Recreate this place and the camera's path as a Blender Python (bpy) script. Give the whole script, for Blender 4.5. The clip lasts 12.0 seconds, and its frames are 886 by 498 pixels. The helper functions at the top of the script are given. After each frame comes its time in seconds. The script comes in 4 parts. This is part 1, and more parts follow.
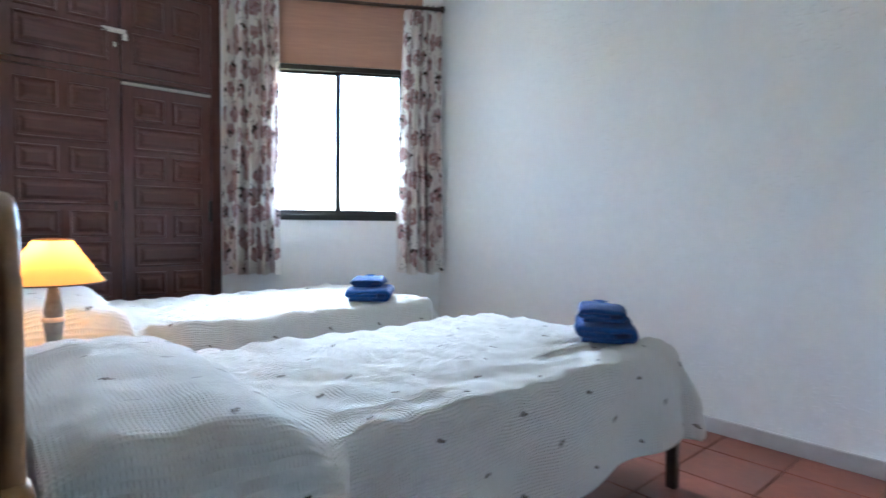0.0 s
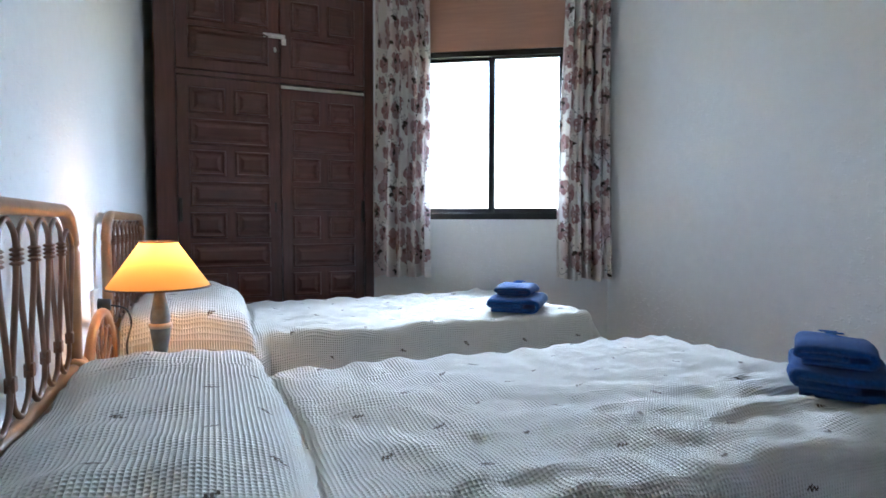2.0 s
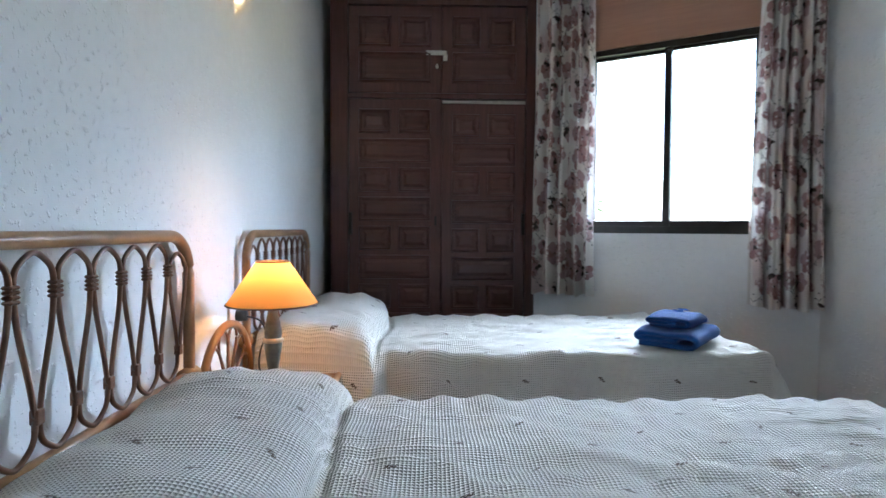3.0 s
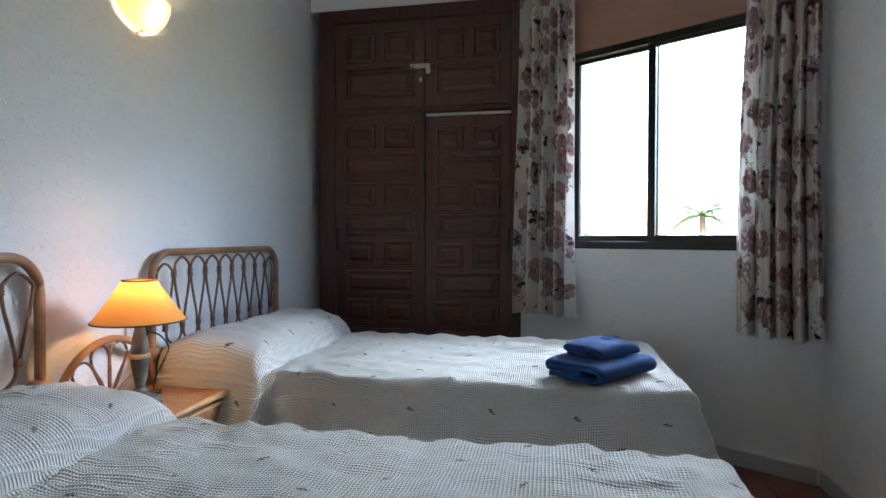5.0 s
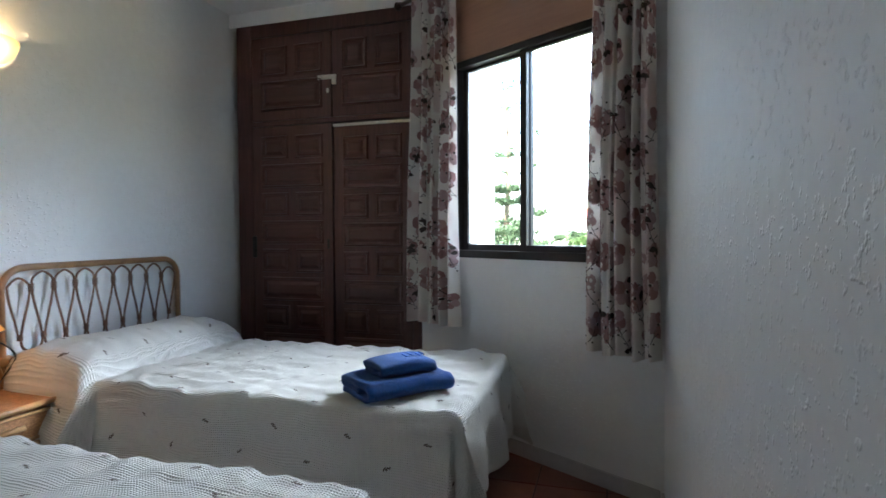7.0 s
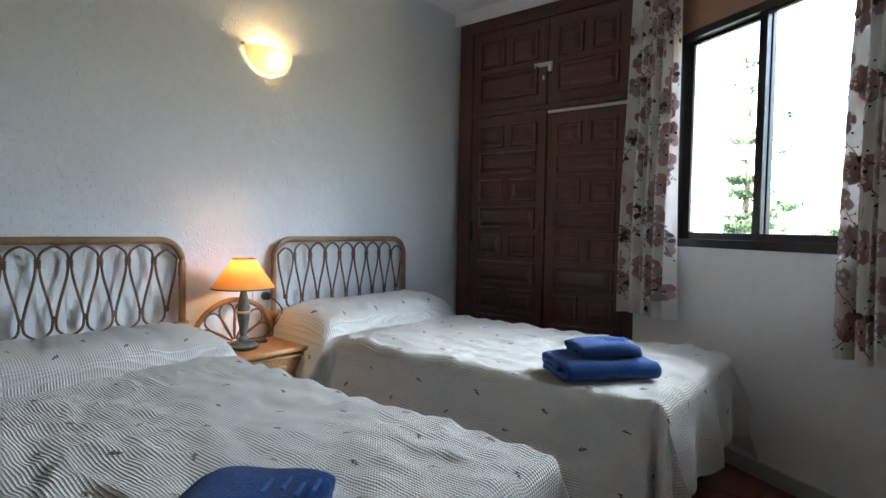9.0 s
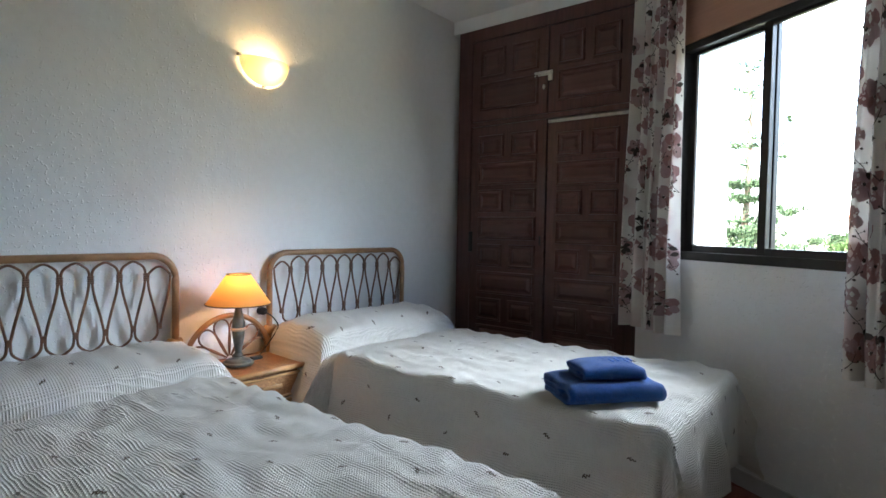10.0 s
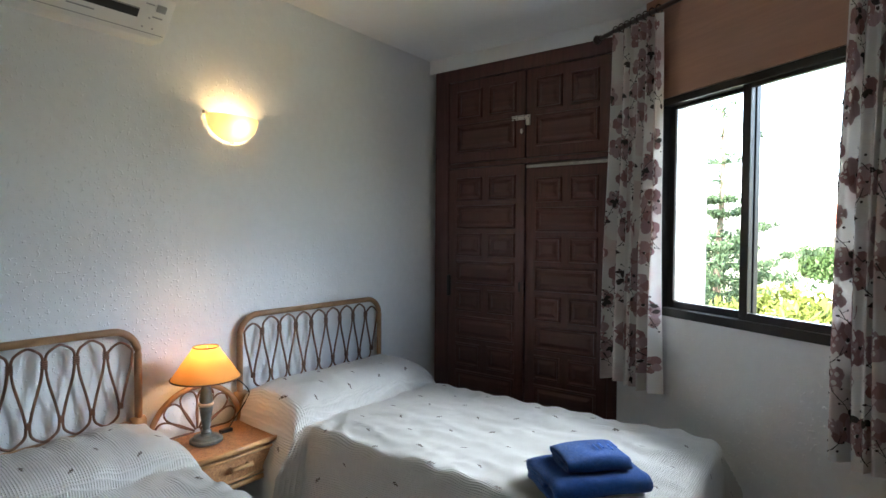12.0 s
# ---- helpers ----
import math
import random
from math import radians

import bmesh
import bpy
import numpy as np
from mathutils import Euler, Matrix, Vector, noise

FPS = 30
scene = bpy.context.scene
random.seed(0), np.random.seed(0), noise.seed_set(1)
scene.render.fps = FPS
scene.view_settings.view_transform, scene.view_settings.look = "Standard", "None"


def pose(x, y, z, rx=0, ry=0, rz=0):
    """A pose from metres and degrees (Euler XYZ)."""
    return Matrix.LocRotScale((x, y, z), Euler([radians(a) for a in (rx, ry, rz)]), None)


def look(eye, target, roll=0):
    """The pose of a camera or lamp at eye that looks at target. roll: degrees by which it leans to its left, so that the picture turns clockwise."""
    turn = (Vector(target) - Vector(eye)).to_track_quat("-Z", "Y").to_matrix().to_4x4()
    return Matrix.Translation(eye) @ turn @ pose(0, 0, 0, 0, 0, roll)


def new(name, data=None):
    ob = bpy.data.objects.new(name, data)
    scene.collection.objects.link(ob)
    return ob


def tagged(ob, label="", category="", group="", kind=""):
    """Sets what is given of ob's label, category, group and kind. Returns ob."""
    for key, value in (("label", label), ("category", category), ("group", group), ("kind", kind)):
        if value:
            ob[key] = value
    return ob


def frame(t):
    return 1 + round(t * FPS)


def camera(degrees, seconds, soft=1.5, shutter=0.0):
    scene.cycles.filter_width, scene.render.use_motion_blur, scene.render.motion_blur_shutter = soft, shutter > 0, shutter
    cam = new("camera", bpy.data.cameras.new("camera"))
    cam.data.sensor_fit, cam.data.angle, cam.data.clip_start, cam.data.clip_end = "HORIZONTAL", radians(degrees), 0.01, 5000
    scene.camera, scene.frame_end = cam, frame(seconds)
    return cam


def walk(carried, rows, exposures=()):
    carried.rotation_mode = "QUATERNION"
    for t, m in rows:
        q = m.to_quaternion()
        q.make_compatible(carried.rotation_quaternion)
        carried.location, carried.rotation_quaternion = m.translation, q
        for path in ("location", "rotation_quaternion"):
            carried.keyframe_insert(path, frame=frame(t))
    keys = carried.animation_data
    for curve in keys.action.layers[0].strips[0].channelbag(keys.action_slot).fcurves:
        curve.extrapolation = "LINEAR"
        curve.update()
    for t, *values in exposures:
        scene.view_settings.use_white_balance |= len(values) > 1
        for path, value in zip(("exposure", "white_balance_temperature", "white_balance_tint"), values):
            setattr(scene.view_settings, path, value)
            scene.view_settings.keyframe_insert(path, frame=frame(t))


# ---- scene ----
cam = camera(77.5, 12.0, soft=1.5, shutter=0.3)
PATH = [
    (0, (-0.018, -3.803, 0.952), (1.306, -2.306, 0.867), 0.6),
    (0.5, (0.012, -3.640, 0.895), (1.026, -1.918, 0.821), 0.9),
    (1, (0.070, -3.575, 0.882), (1.023, -1.819, 0.801), 1.0),
    (1.5, (0.215, -3.510, 0.882), (1.151, -1.745, 0.797), 0.8),
    (2, (0.343, -3.553, 0.949), (1.116, -1.71, 0.859), 0.1),
    (2.5, (0.469, -3.51, 0.998), (0.97, -1.576, 0.907), 1.0),
    (3, (0.693, -3.474, 1.0), (0.732, -1.476, 0.927), 0.3),
    (4.8, (1.485, -3.323, 1.009), (1.039, -1.373, 0.988), -0.3),
    (5, (1.488, -3.326, 1.032), (1.117, -1.361, 0.995), 0.1),
    (5.5, (1.709, -3.255, 1.035), (1.372, -1.284, 1.007), 0.2),
    (6, (2.018, -3.247, 1.061), (1.7, -1.272, 1.03), 0.8),
    (6.5, (2.245, -3.186, 1.092), (1.848, -1.226, 1.041), 0.2),
    (7, (2.401, -3.128, 1.113), (1.828, -1.213, 1.056), -0.3),
    (7.5, (2.468, -3.140, 1.168), (1.610, -1.336, 1.070), 0.5),
    (9.5, (2.438, -3.126, 1.034), (1.167, -1.583, 0.966), 1.0),
    (10, (2.42, -3.094, 1.11), (1.167, -1.536, 1.039), 1.0),
    (10.5, (2.403, -3.057, 1.189), (1.163, -1.49, 1.123), 0.8),
    (11, (2.393, -3.026, 1.282), (1.178, -1.438, 1.22), 0.7),
    (11.5, (2.393, -3.017, 1.34), (1.193, -1.418, 1.284), 0.6),
    (12, (2.367, -3.023, 1.376), (1.175, -1.418, 1.321), 0.4),
]
walk(cam, [(t, look(eye, target, roll)) for t, eye, target, roll in PATH],
     [(0.0, 5.8, 5700, 10), (1.0, 5.55, 5700, 10), (2.5, 5.04, 5850, 10), (5.0, 4.40, 6080, 10), (7.0, 4.35, 6250, 10), (9.5, 4.42, 6400, 10), (12.0, 4.38, 6500, 10)])

# ---- world and light ----
SUN_ELEVATION, SUN_AZIMUTH = 50.0, 195.0   # degrees; azimuth clockwise from +y
world = bpy.data.worlds.new("world")
scene.world = world
world.use_nodes = True
wn = world.node_tree
sky = wn.nodes.new("ShaderNodeTexSky")
sky.sky_type = "NISHITA"
sky.sun_disc = False
sky.sun_elevation = radians(SUN_ELEVATION)
sky.sun_rotation = radians(SUN_AZIMUTH)
sky.dust_density = 3.0
wn.nodes["Background"].inputs["Strength"].default_value = 0.15
wn.links.new(sky.outputs[0], wn.nodes["Background"].inputs["Color"])

sun_data = bpy.data.lights.new("sun", "SUN")
sun_data.energy = 2.2
sun_data.angle = radians(0.5)
sun_data.color = (1.0, 0.95, 0.87)
sun = new("sun", sun_data)
ca, sa = math.cos(radians(SUN_ELEVATION)), math.sin(radians(SUN_ELEVATION))
sun.matrix_world = look((6 * ca * math.sin(radians(SUN_AZIMUTH)), 6 * ca * math.cos(radians(SUN_AZIMUTH)), 6 * sa + 3), (0, 0, 3))

# The window wall runs askew: s along it from the wardrobe, d outwards through it.
WALL = Matrix(((0.8572, 0.5150, 0, 1.335), (-0.5150, 0.8572, 0, -0.010), (0, 0, 1, 0), (0, 0, 0, 1)))
WIN_L, WIN_R, WIN_B, WIN_T = 0.290, 1.260, 0.980, 2.045
CEIL = 2.56
RIGHT = 2.62
BACK = -3.95

# Added fill lamp for sky light: broad, soft, above the opening outside, unseen.
sky_data = bpy.data.lights.new("sky_fill_lamp", "AREA")
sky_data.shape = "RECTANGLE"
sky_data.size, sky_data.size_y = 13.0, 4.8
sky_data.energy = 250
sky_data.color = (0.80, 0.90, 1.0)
sky_lamp = new("sky_fill_lamp", sky_data)
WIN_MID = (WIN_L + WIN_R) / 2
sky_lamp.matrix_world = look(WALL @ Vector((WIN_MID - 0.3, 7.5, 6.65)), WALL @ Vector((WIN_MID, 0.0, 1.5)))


def bulb(name, place, watts, colour, radius):
    data = bpy.data.lights.new(name, "POINT")
    data.energy, data.color, data.shadow_soft_size = watts, colour, radius
    ob = new(name, data)
    ob.location = place
    return ob


LAMP = Vector((0.202, -1.768, 0.497))      # foot of the table lamp
SCONCE = Vector((0.0, -1.522, 1.916))      # middle of the wall lamp's upper edge
bulb("table_lamp_light", LAMP + Vector((0, 0, 0.355)), 0.085, (1.0, 0.60, 0.25), 0.022)
bulb("wall_lamp_light", SCONCE + Vector((0.060, 0.006, -0.050)), 0.100, (1.0, 0.74, 0.44), 0.020)


# ---- materials ----
def mat(name, rgb, rough=0.6, metal=0.0, grain=0.0, scale=30.0, bump=0.0, bump_scale=60.0, second=None, second_scale=4.0,
        sheen=0.0, spec=0.5, stretch=(1, 1, 1), random_tint=0.0):
    """A surface with fine grain, wider stains and relief, in object coordinates."""
    m = bpy.data.materials.new(name)
    m.use_nodes = True
    t = m.node_tree
    b = t.nodes["Principled BSDF"]
    b.inputs["Roughness"].default_value = rough
    b.inputs["Metallic"].default_value = metal
    b.inputs["Sheen Weight"].default_value = sheen
    b.inputs["Specular IOR Level"].default_value = spec
    co = t.nodes.new("ShaderNodeTexCoord")
    mp = t.nodes.new("ShaderNodeMapping")
    mp.inputs["Scale"].default_value = stretch
    t.links.new(co.outputs["Object"], mp.inputs["Vector"])
    n1 = t.nodes.new("ShaderNodeTexNoise")
    n1.inputs["Scale"].default_value = scale
    n1.inputs["Detail"].default_value = 6
    t.links.new(mp.outputs[0], n1.inputs["Vector"])
    n2 = t.nodes.new("ShaderNodeTexNoise")
    n2.inputs["Scale"].default_value = second_scale
    n2.inputs["Detail"].default_value = 4
    t.links.new(mp.outputs[0], n2.inputs["Vector"])
    r1 = t.nodes.new("ShaderNodeValToRGB")
    dark = tuple(c * (1 - grain) for c in rgb)
    light = tuple(min(1, c * (1 + grain)) for c in rgb)
    r1.color_ramp.elements[0].position, r1.color_ramp.elements[1].position = 0.3, 0.7
    r1.color_ramp.elements[0].color, r1.color_ramp.elements[1].color = (*dark, 1), (*light, 1)
    t.links.new(n1.outputs["Fac"], r1.inputs[0])
    mix = t.nodes.new("ShaderNodeMixRGB")
    mix.inputs[2].default_value = (*(second or tuple(c * (1 - 0.5 * grain) for c in rgb)), 1)
    r2 = t.nodes.new("ShaderNodeMapRange")
    r2.inputs["From Min"].default_value, r2.inputs["From Max"].default_value = 0.45, 0.75
    r2.inputs["To Max"].default_value = 0.7
    t.links.new(n2.outputs["Fac"], r2.inputs["Value"])
    t.links.new(r2.outputs[0], mix.inputs[0])
    t.links.new(r1.outputs[0], mix.inputs[1])
    last = mix.outputs[0]
    if random_tint:
        info = t.nodes.new("ShaderNodeObjectInfo")
        hsv = t.nodes.new("ShaderNodeHueSaturation")
        mr = t.nodes.new("ShaderNodeMapRange")
        mr.inputs["To Min"].default_value, mr.inputs["To Max"].default_value = 1 - random_tint, 1 + random_tint
        t.links.new(info.outputs["Random"], mr.inputs["Value"])
        t.links.new(mr.outputs[0], hsv.inputs["Value"])
        t.links.new(last, hsv.inputs["Color"])
        last = hsv.outputs[0]
    t.links.new(last, b.inputs["Base Color"])
    if bump:
        n3 = t.nodes.new("ShaderNodeTexNoise")
        n3.inputs["Scale"].default_value = bump_scale
        n3.inputs["Detail"].default_value = 5
        t.links.new(mp.outputs[0], n3.inputs["Vector"])
        bp = t.nodes.new("ShaderNodeBump")
        bp.inputs["Strength"].default_value = bump
        bp.inputs["Distance"].default_value = 0.004
        t.links.new(n3.outputs["Fac"], bp.inputs["Height"])
        t.links.new(bp.outputs[0], b.inputs["Normal"])
    return m


def plaster(name, rgb, strength=0.5):
    """White paint over spattered plaster: raised blobs a centimetre wide over a fine tooth."""
    m = mat(name, rgb, rough=0.62, grain=0.02, scale=25, second=tuple(c * 0.96 for c in rgb), second_scale=1.3, spec=0.35)
    t = m.node_tree
    b = t.nodes["Principled BSDF"]
    co = t.nodes.new("ShaderNodeTexCoord")
    blob = t.nodes.new("ShaderNodeTexNoise")
    blob.inputs["Scale"].default_value, blob.inputs["Detail"].default_value = 70, 2
    ramp = t.nodes.new("ShaderNodeMapRange")
    ramp.interpolation_type = "SMOOTHSTEP"
    ramp.inputs["From Min"].default_value, ramp.inputs["From Max"].default_value = 0.58, 0.74
    soft = t.nodes.new("ShaderNodeTexNoise")
    soft.inputs["Scale"].default_value, soft.inputs["Detail"].default_value = 9, 2
    add = t.nodes.new("ShaderNodeMath")
    add.operation = "MULTIPLY_ADD"
    add.inputs[1].default_value = 1.5
    bp = t.nodes.new("ShaderNodeBump")
    bp.inputs["Strength"].default_value = strength
    bp.inputs["Distance"].default_value = 0.005
    for n in (blob, soft):
        t.links.new(co.outputs["Object"], n.inputs["Vector"])
    t.links.new(blob.outputs["Fac"], ramp.inputs["Value"])
    t.links.new(soft.outputs["Fac"], add.inputs[0])
    t.links.new(ramp.outputs[0], add.inputs[2])
    t.links.new(add.outputs[0], bp.inputs["Height"])
    t.links.new(bp.outputs[0], b.inputs["Normal"])
    return m


def wood(name, rgb, second, rough=0.4, along="z", random_tint=0.0):
    stretch = {"z": (9, 9, 0.8), "x": (0.8, 9, 9), "y": (9, 0.8, 9)}[along]
    return mat(name, rgb, rough=rough, grain=0.25, scale=7, second=second, second_scale=2.5, bump=0.25, bump_scale=9, stretch=stretch,
               random_tint=random_tint)


def cloth(name, colour, pitch=0.0080):
    """Waffle-woven cotton: cells of the given pitch in the cloth's own metres, which the UV map holds."""
    m = mat(name, colour, rough=0.92, grain=0.03, scale=40, second=tuple(c * 0.93 for c in colour), second_scale=3, sheen=0.15, spec=0.15)
    t = m.node_tree
    b = t.nodes["Principled BSDF"]
    uv = t.nodes.new("ShaderNodeUVMap")
    uv.uv_map = "cloth"
    sep = t.nodes.new("ShaderNodeSeparateXYZ")
    t.links.new(uv.outputs[0], sep.inputs[0])
    waves = []
    for axis in (0, 1):
        mul = t.nodes.new("ShaderNodeMath")
        mul.operation = "MULTIPLY"
        mul.inputs[1].default_value = math.pi / pitch
        s = t.nodes.new("ShaderNodeMath")
        s.operation = "SINE"
        a = t.nodes.new("ShaderNodeMath")
        a.operation = "ABSOLUTE"
        t.links.new(sep.outputs[axis], mul.inputs[0])
        t.links.new(mul.outputs[0], s.inputs[0])
        t.links.new(s.outputs[0], a.inputs[0])
        waves.append(a)
    cell = t.nodes.new("ShaderNodeMath")
    cell.operation = "MULTIPLY"
    t.links.new(waves[0].outputs[0], cell.inputs[0])
    t.links.new(waves[1].outputs[0], cell.inputs[1])
    inv = t.nodes.new("ShaderNodeMath")
    inv.operation = "SUBTRACT"
    inv.inputs[0].default_value = 1.0
    t.links.new(cell.outputs[0], inv.inputs[1])
    bp = t.nodes.new("ShaderNodeBump")
    bp.inputs["Strength"].default_value = 1.0
    bp.inputs["Distance"].default_value = 0.0042
    t.links.new(inv.outputs[0], bp.inputs["Height"])
    t.links.new(bp.outputs[0], b.inputs["Normal"])
    return m


def terry(name, rgb):
    return mat(name, rgb, rough=0.95, grain=0.35, scale=160, second=tuple(c * 0.75 for c in rgb), second_scale=12, bump=1.0, bump_scale=420,
               sheen=0.15, spec=0.1)


def floral(name):
    """Cream curtain cotton with pale mauve washes, some light shining through."""
    m = bpy.data.materials.new(name)
    m.use_nodes = True
    t = m.node_tree
    t.nodes.remove(t.nodes["Principled BSDF"])
    out = t.nodes["Material Output"]
    uv = t.nodes.new("ShaderNodeUVMap")
    uv.uv_map = "cloth"

    def warp(scale, amount):
        n = t.nodes.new("ShaderNodeTexNoise")
        n.inputs["Scale"].default_value = scale
        n.inputs["Detail"].default_value = 3
        t.links.new(uv.outputs[0], n.inputs["Vector"])
        sub = t.nodes.new("ShaderNodeVectorMath")
        sub.operation = "SUBTRACT"
        sub.inputs[1].default_value = (0.5, 0.5, 0.5)
        t.links.new(n.outputs["Color"], sub.inputs[0])
        sc = t.nodes.new("ShaderNodeVectorMath")
        sc.operation = "SCALE"
        sc.inputs["Scale"].default_value = amount
        t.links.new(sub.outputs[0], sc.inputs[0])
        add = t.nodes.new("ShaderNodeVectorMath")
        add.operation = "ADD"
        t.links.new(uv.outputs[0], add.inputs[0])
        t.links.new(sc.outputs[0], add.inputs[1])
        return add.outputs[0]

    def spots(vector, scale, stretch, low, high, turn=0.0, share=1.0):
        mp = t.nodes.new("ShaderNodeMapping")
        mp.inputs["Scale"].default_value = stretch
        mp.inputs["Rotation"].default_value = (0, 0, turn)
        t.links.new(vector, mp.inputs["Vector"])
        v = t.nodes.new("ShaderNodeTexVoronoi")
        v.voronoi_dimensions = "2D"
        v.inputs["Scale"].default_value = scale
        t.links.new(mp.outputs[0], v.inputs["Vector"])
        r = t.nodes.new("ShaderNodeMapRange")
        r.interpolation_type = "SMOOTHSTEP"
        r.inputs["From Min"].default_value, r.inputs["From Max"].default_value = high, low
        t.links.new(v.outputs["Distance"], r.inputs["Value"])
        pick = t.nodes.new("ShaderNodeSeparateColor")
        t.links.new(v.outputs["Color"], pick.inputs[0])
        some = t.nodes.new("ShaderNodeMath")
        some.operation = "LESS_THAN"
        some.inputs[1].default_value = share
        t.links.new(pick.outputs[0], some.inputs[0])
        both = t.nodes.new("ShaderNodeMath")
        both.operation = "MULTIPLY"
        t.links.new(r.outputs[0], both.inputs[0])
        t.links.new(some.outputs[0], both.inputs[1])
        return both.outputs[0]

    def over(base, colour, mask, amount=1.0):
        mul = t.nodes.new("ShaderNodeMath")
        mul.operation = "MULTIPLY"
        mul.inputs[1].default_value = amount
        t.links.new(mask, mul.inputs[0])
        mx = t.nodes.new("ShaderNodeMixRGB")
        t.links.new(mul.outputs[0], mx.inputs[0])
        t.links.new(base, mx.inputs[1])
        mx.inputs[2].default_value = (*colour, 1)
        return mx.outputs[0]

    base = t.nodes.new("ShaderNodeRGB")
    base.outputs[0].default_value = (0.78, 0.74, 0.69, 1)
    pale = spots(warp(12, 0.09), 4.2, (1, 1, 1), 0.18, 0.46, 0.7, 0.75)
    col = over(base.outputs[0], (0.60, 0.42, 0.40), pale, 0.55)
    weave = t.nodes.new("ShaderNodeTexNoise")
    weave.inputs["Scale"].default_value = 900
    t.links.new(uv.outputs[0], weave.inputs["Vector"])
    bp = t.nodes.new("ShaderNodeBump")
    bp.inputs["Strength"].default_value = 0.25
    bp.inputs["Distance"].default_value = 0.001
    t.links.new(weave.outputs["Fac"], bp.inputs["Height"])
    diff = t.nodes.new("ShaderNodeBsdfDiffuse")
    trans = t.nodes.new("ShaderNodeBsdfTranslucent")
    mixs = t.nodes.new("ShaderNodeMixShader")
    mixs.inputs[0].default_value = 0.22
    for s in (diff, trans):
        t.links.new(col, s.inputs["Color"])
        t.links.new(bp.outputs[0], s.inputs["Normal"])
    t.links.new(diff.outputs[0], mixs.inputs[1])
    t.links.new(trans.outputs[0], mixs.inputs[2])
    t.links.new(mixs.outputs[0], out.inputs["Surface"])
    return m


def lit_through(name, rgb, share, grain=0.05):
    """A thin shade: part of the light goes through it and spreads."""
    m = bpy.data.materials.new(name)
    m.use_nodes = True
    t = m.node_tree
    t.nodes.remove(t.nodes["Principled BSDF"])
    n = t.nodes.new("ShaderNodeTexNoise")
    n.inputs["Scale"].default_value = 60
    r = t.nodes.new("ShaderNodeValToRGB")
    r.color_ramp.elements[0].color = (*(c * (1 - grain) for c in rgb), 1)
    r.color_ramp.elements[1].color = (*rgb, 1)
    t.links.new(n.outputs["Fac"], r.inputs[0])
    a, b, mx = (t.nodes.new(k) for k in ("ShaderNodeBsdfDiffuse", "ShaderNodeBsdfTranslucent", "ShaderNodeMixShader"))
    mx.inputs[0].default_value = share
    t.links.new(r.outputs[0], a.inputs[0])
    t.links.new(r.outputs[0], b.inputs[0])
    t.links.new(a.outputs[0], mx.inputs[1])
    t.links.new(b.outputs[0], mx.inputs[2])
    t.links.new(mx.outputs[0], t.nodes["Material Output"].inputs["Surface"])
    return m


M_WALL = plaster("wall_plaster", (0.83, 0.83, 0.82), 0.55)
M_CEIL = plaster("ceiling_paint", (0.82, 0.82, 0.81), 0.2)
M_SKIRT = mat("skirting_tile", (0.50, 0.48, 0.47), rough=0.35, grain=0.06, scale=20)
M_TILE = mat("terracotta", (0.20, 0.060, 0.035), rough=0.38, grain=0.2, scale=12, second=(0.13, 0.045, 0.03), second_scale=5, bump=0.2,
             bump_scale=30, random_tint=0.18)
M_GROUT = mat("floor_grout", (0.10, 0.055, 0.045), rough=0.9, grain=0.2)
M_DARKWOOD = wood("dark_stained_wood", (0.086, 0.033, 0.030), (0.056, 0.023, 0.020), rough=0.38)
M_DARKWOOD_X = wood("dark_stained_wood_across", (0.096, 0.038, 0.032), (0.060, 0.024, 0.021), rough=0.36, along="x", random_tint=0.15)
M_RAIL = mat("pale_door_edge", (0.42, 0.40, 0.37), rough=0.45, metal=0.4, grain=0.2, scale=40)
M_CHROME = mat("zinc_metal", (0.62, 0.60, 0.56), rough=0.32, metal=0.85, grain=0.15, scale=60)
M_WORN = mat("worn_brass", (0.20, 0.15, 0.10), rough=0.5, metal=0.5, grain=0.4, scale=120)
M_VARNISH = wood("varnished_door_frame", (0.070, 0.026, 0.020), (0.040, 0.015, 0.012), rough=0.16)
M_BRONZE = mat("bronze_aluminium", (0.022, 0.019, 0.018), rough=0.35, metal=0.3, grain=0.2, scale=30)
M_MILL = mat("grey_aluminium", (0.55, 0.56, 0.57), rough=0.35, metal=0.7, grain=0.1)
M_PANEL = mat("brown_shutter_box", (0.42, 0.225, 0.150), rough=0.55, grain=0.08, scale=10, second=(0.36, 0.19, 0.13), second_scale=2,
              stretch=(0.5, 1, 8))
M_ROD = wood("curtain_rod_wood", (0.045, 0.022, 0.016), (0.03, 0.014, 0.01), rough=0.35, along="x")
M_RATTAN = mat("rattan_cane", (0.33, 0.180, 0.085), rough=0.33, grain=0.3, scale=18, second=(0.19, 0.092, 0.04), second_scale=9, bump=0.2,
               bump_scale=60)
M_CANE = mat("dark_thin_cane", (0.17, 0.080, 0.042), rough=0.30, grain=0.3, scale=20, second=(0.12, 0.048, 0.02), second_scale=9)
M_RATTAN_PALE = mat("pale_rattan", (0.46, 0.26, 0.11), rough=0.40, grain=0.25, scale=25, second=(0.30, 0.15, 0.06), second_scale=10, bump=0.3,
                    bump_scale=90)
M_BINDING = mat("dark_cane_binding", (0.15, 0.065, 0.032), rough=0.42, grain=0.3, scale=60)
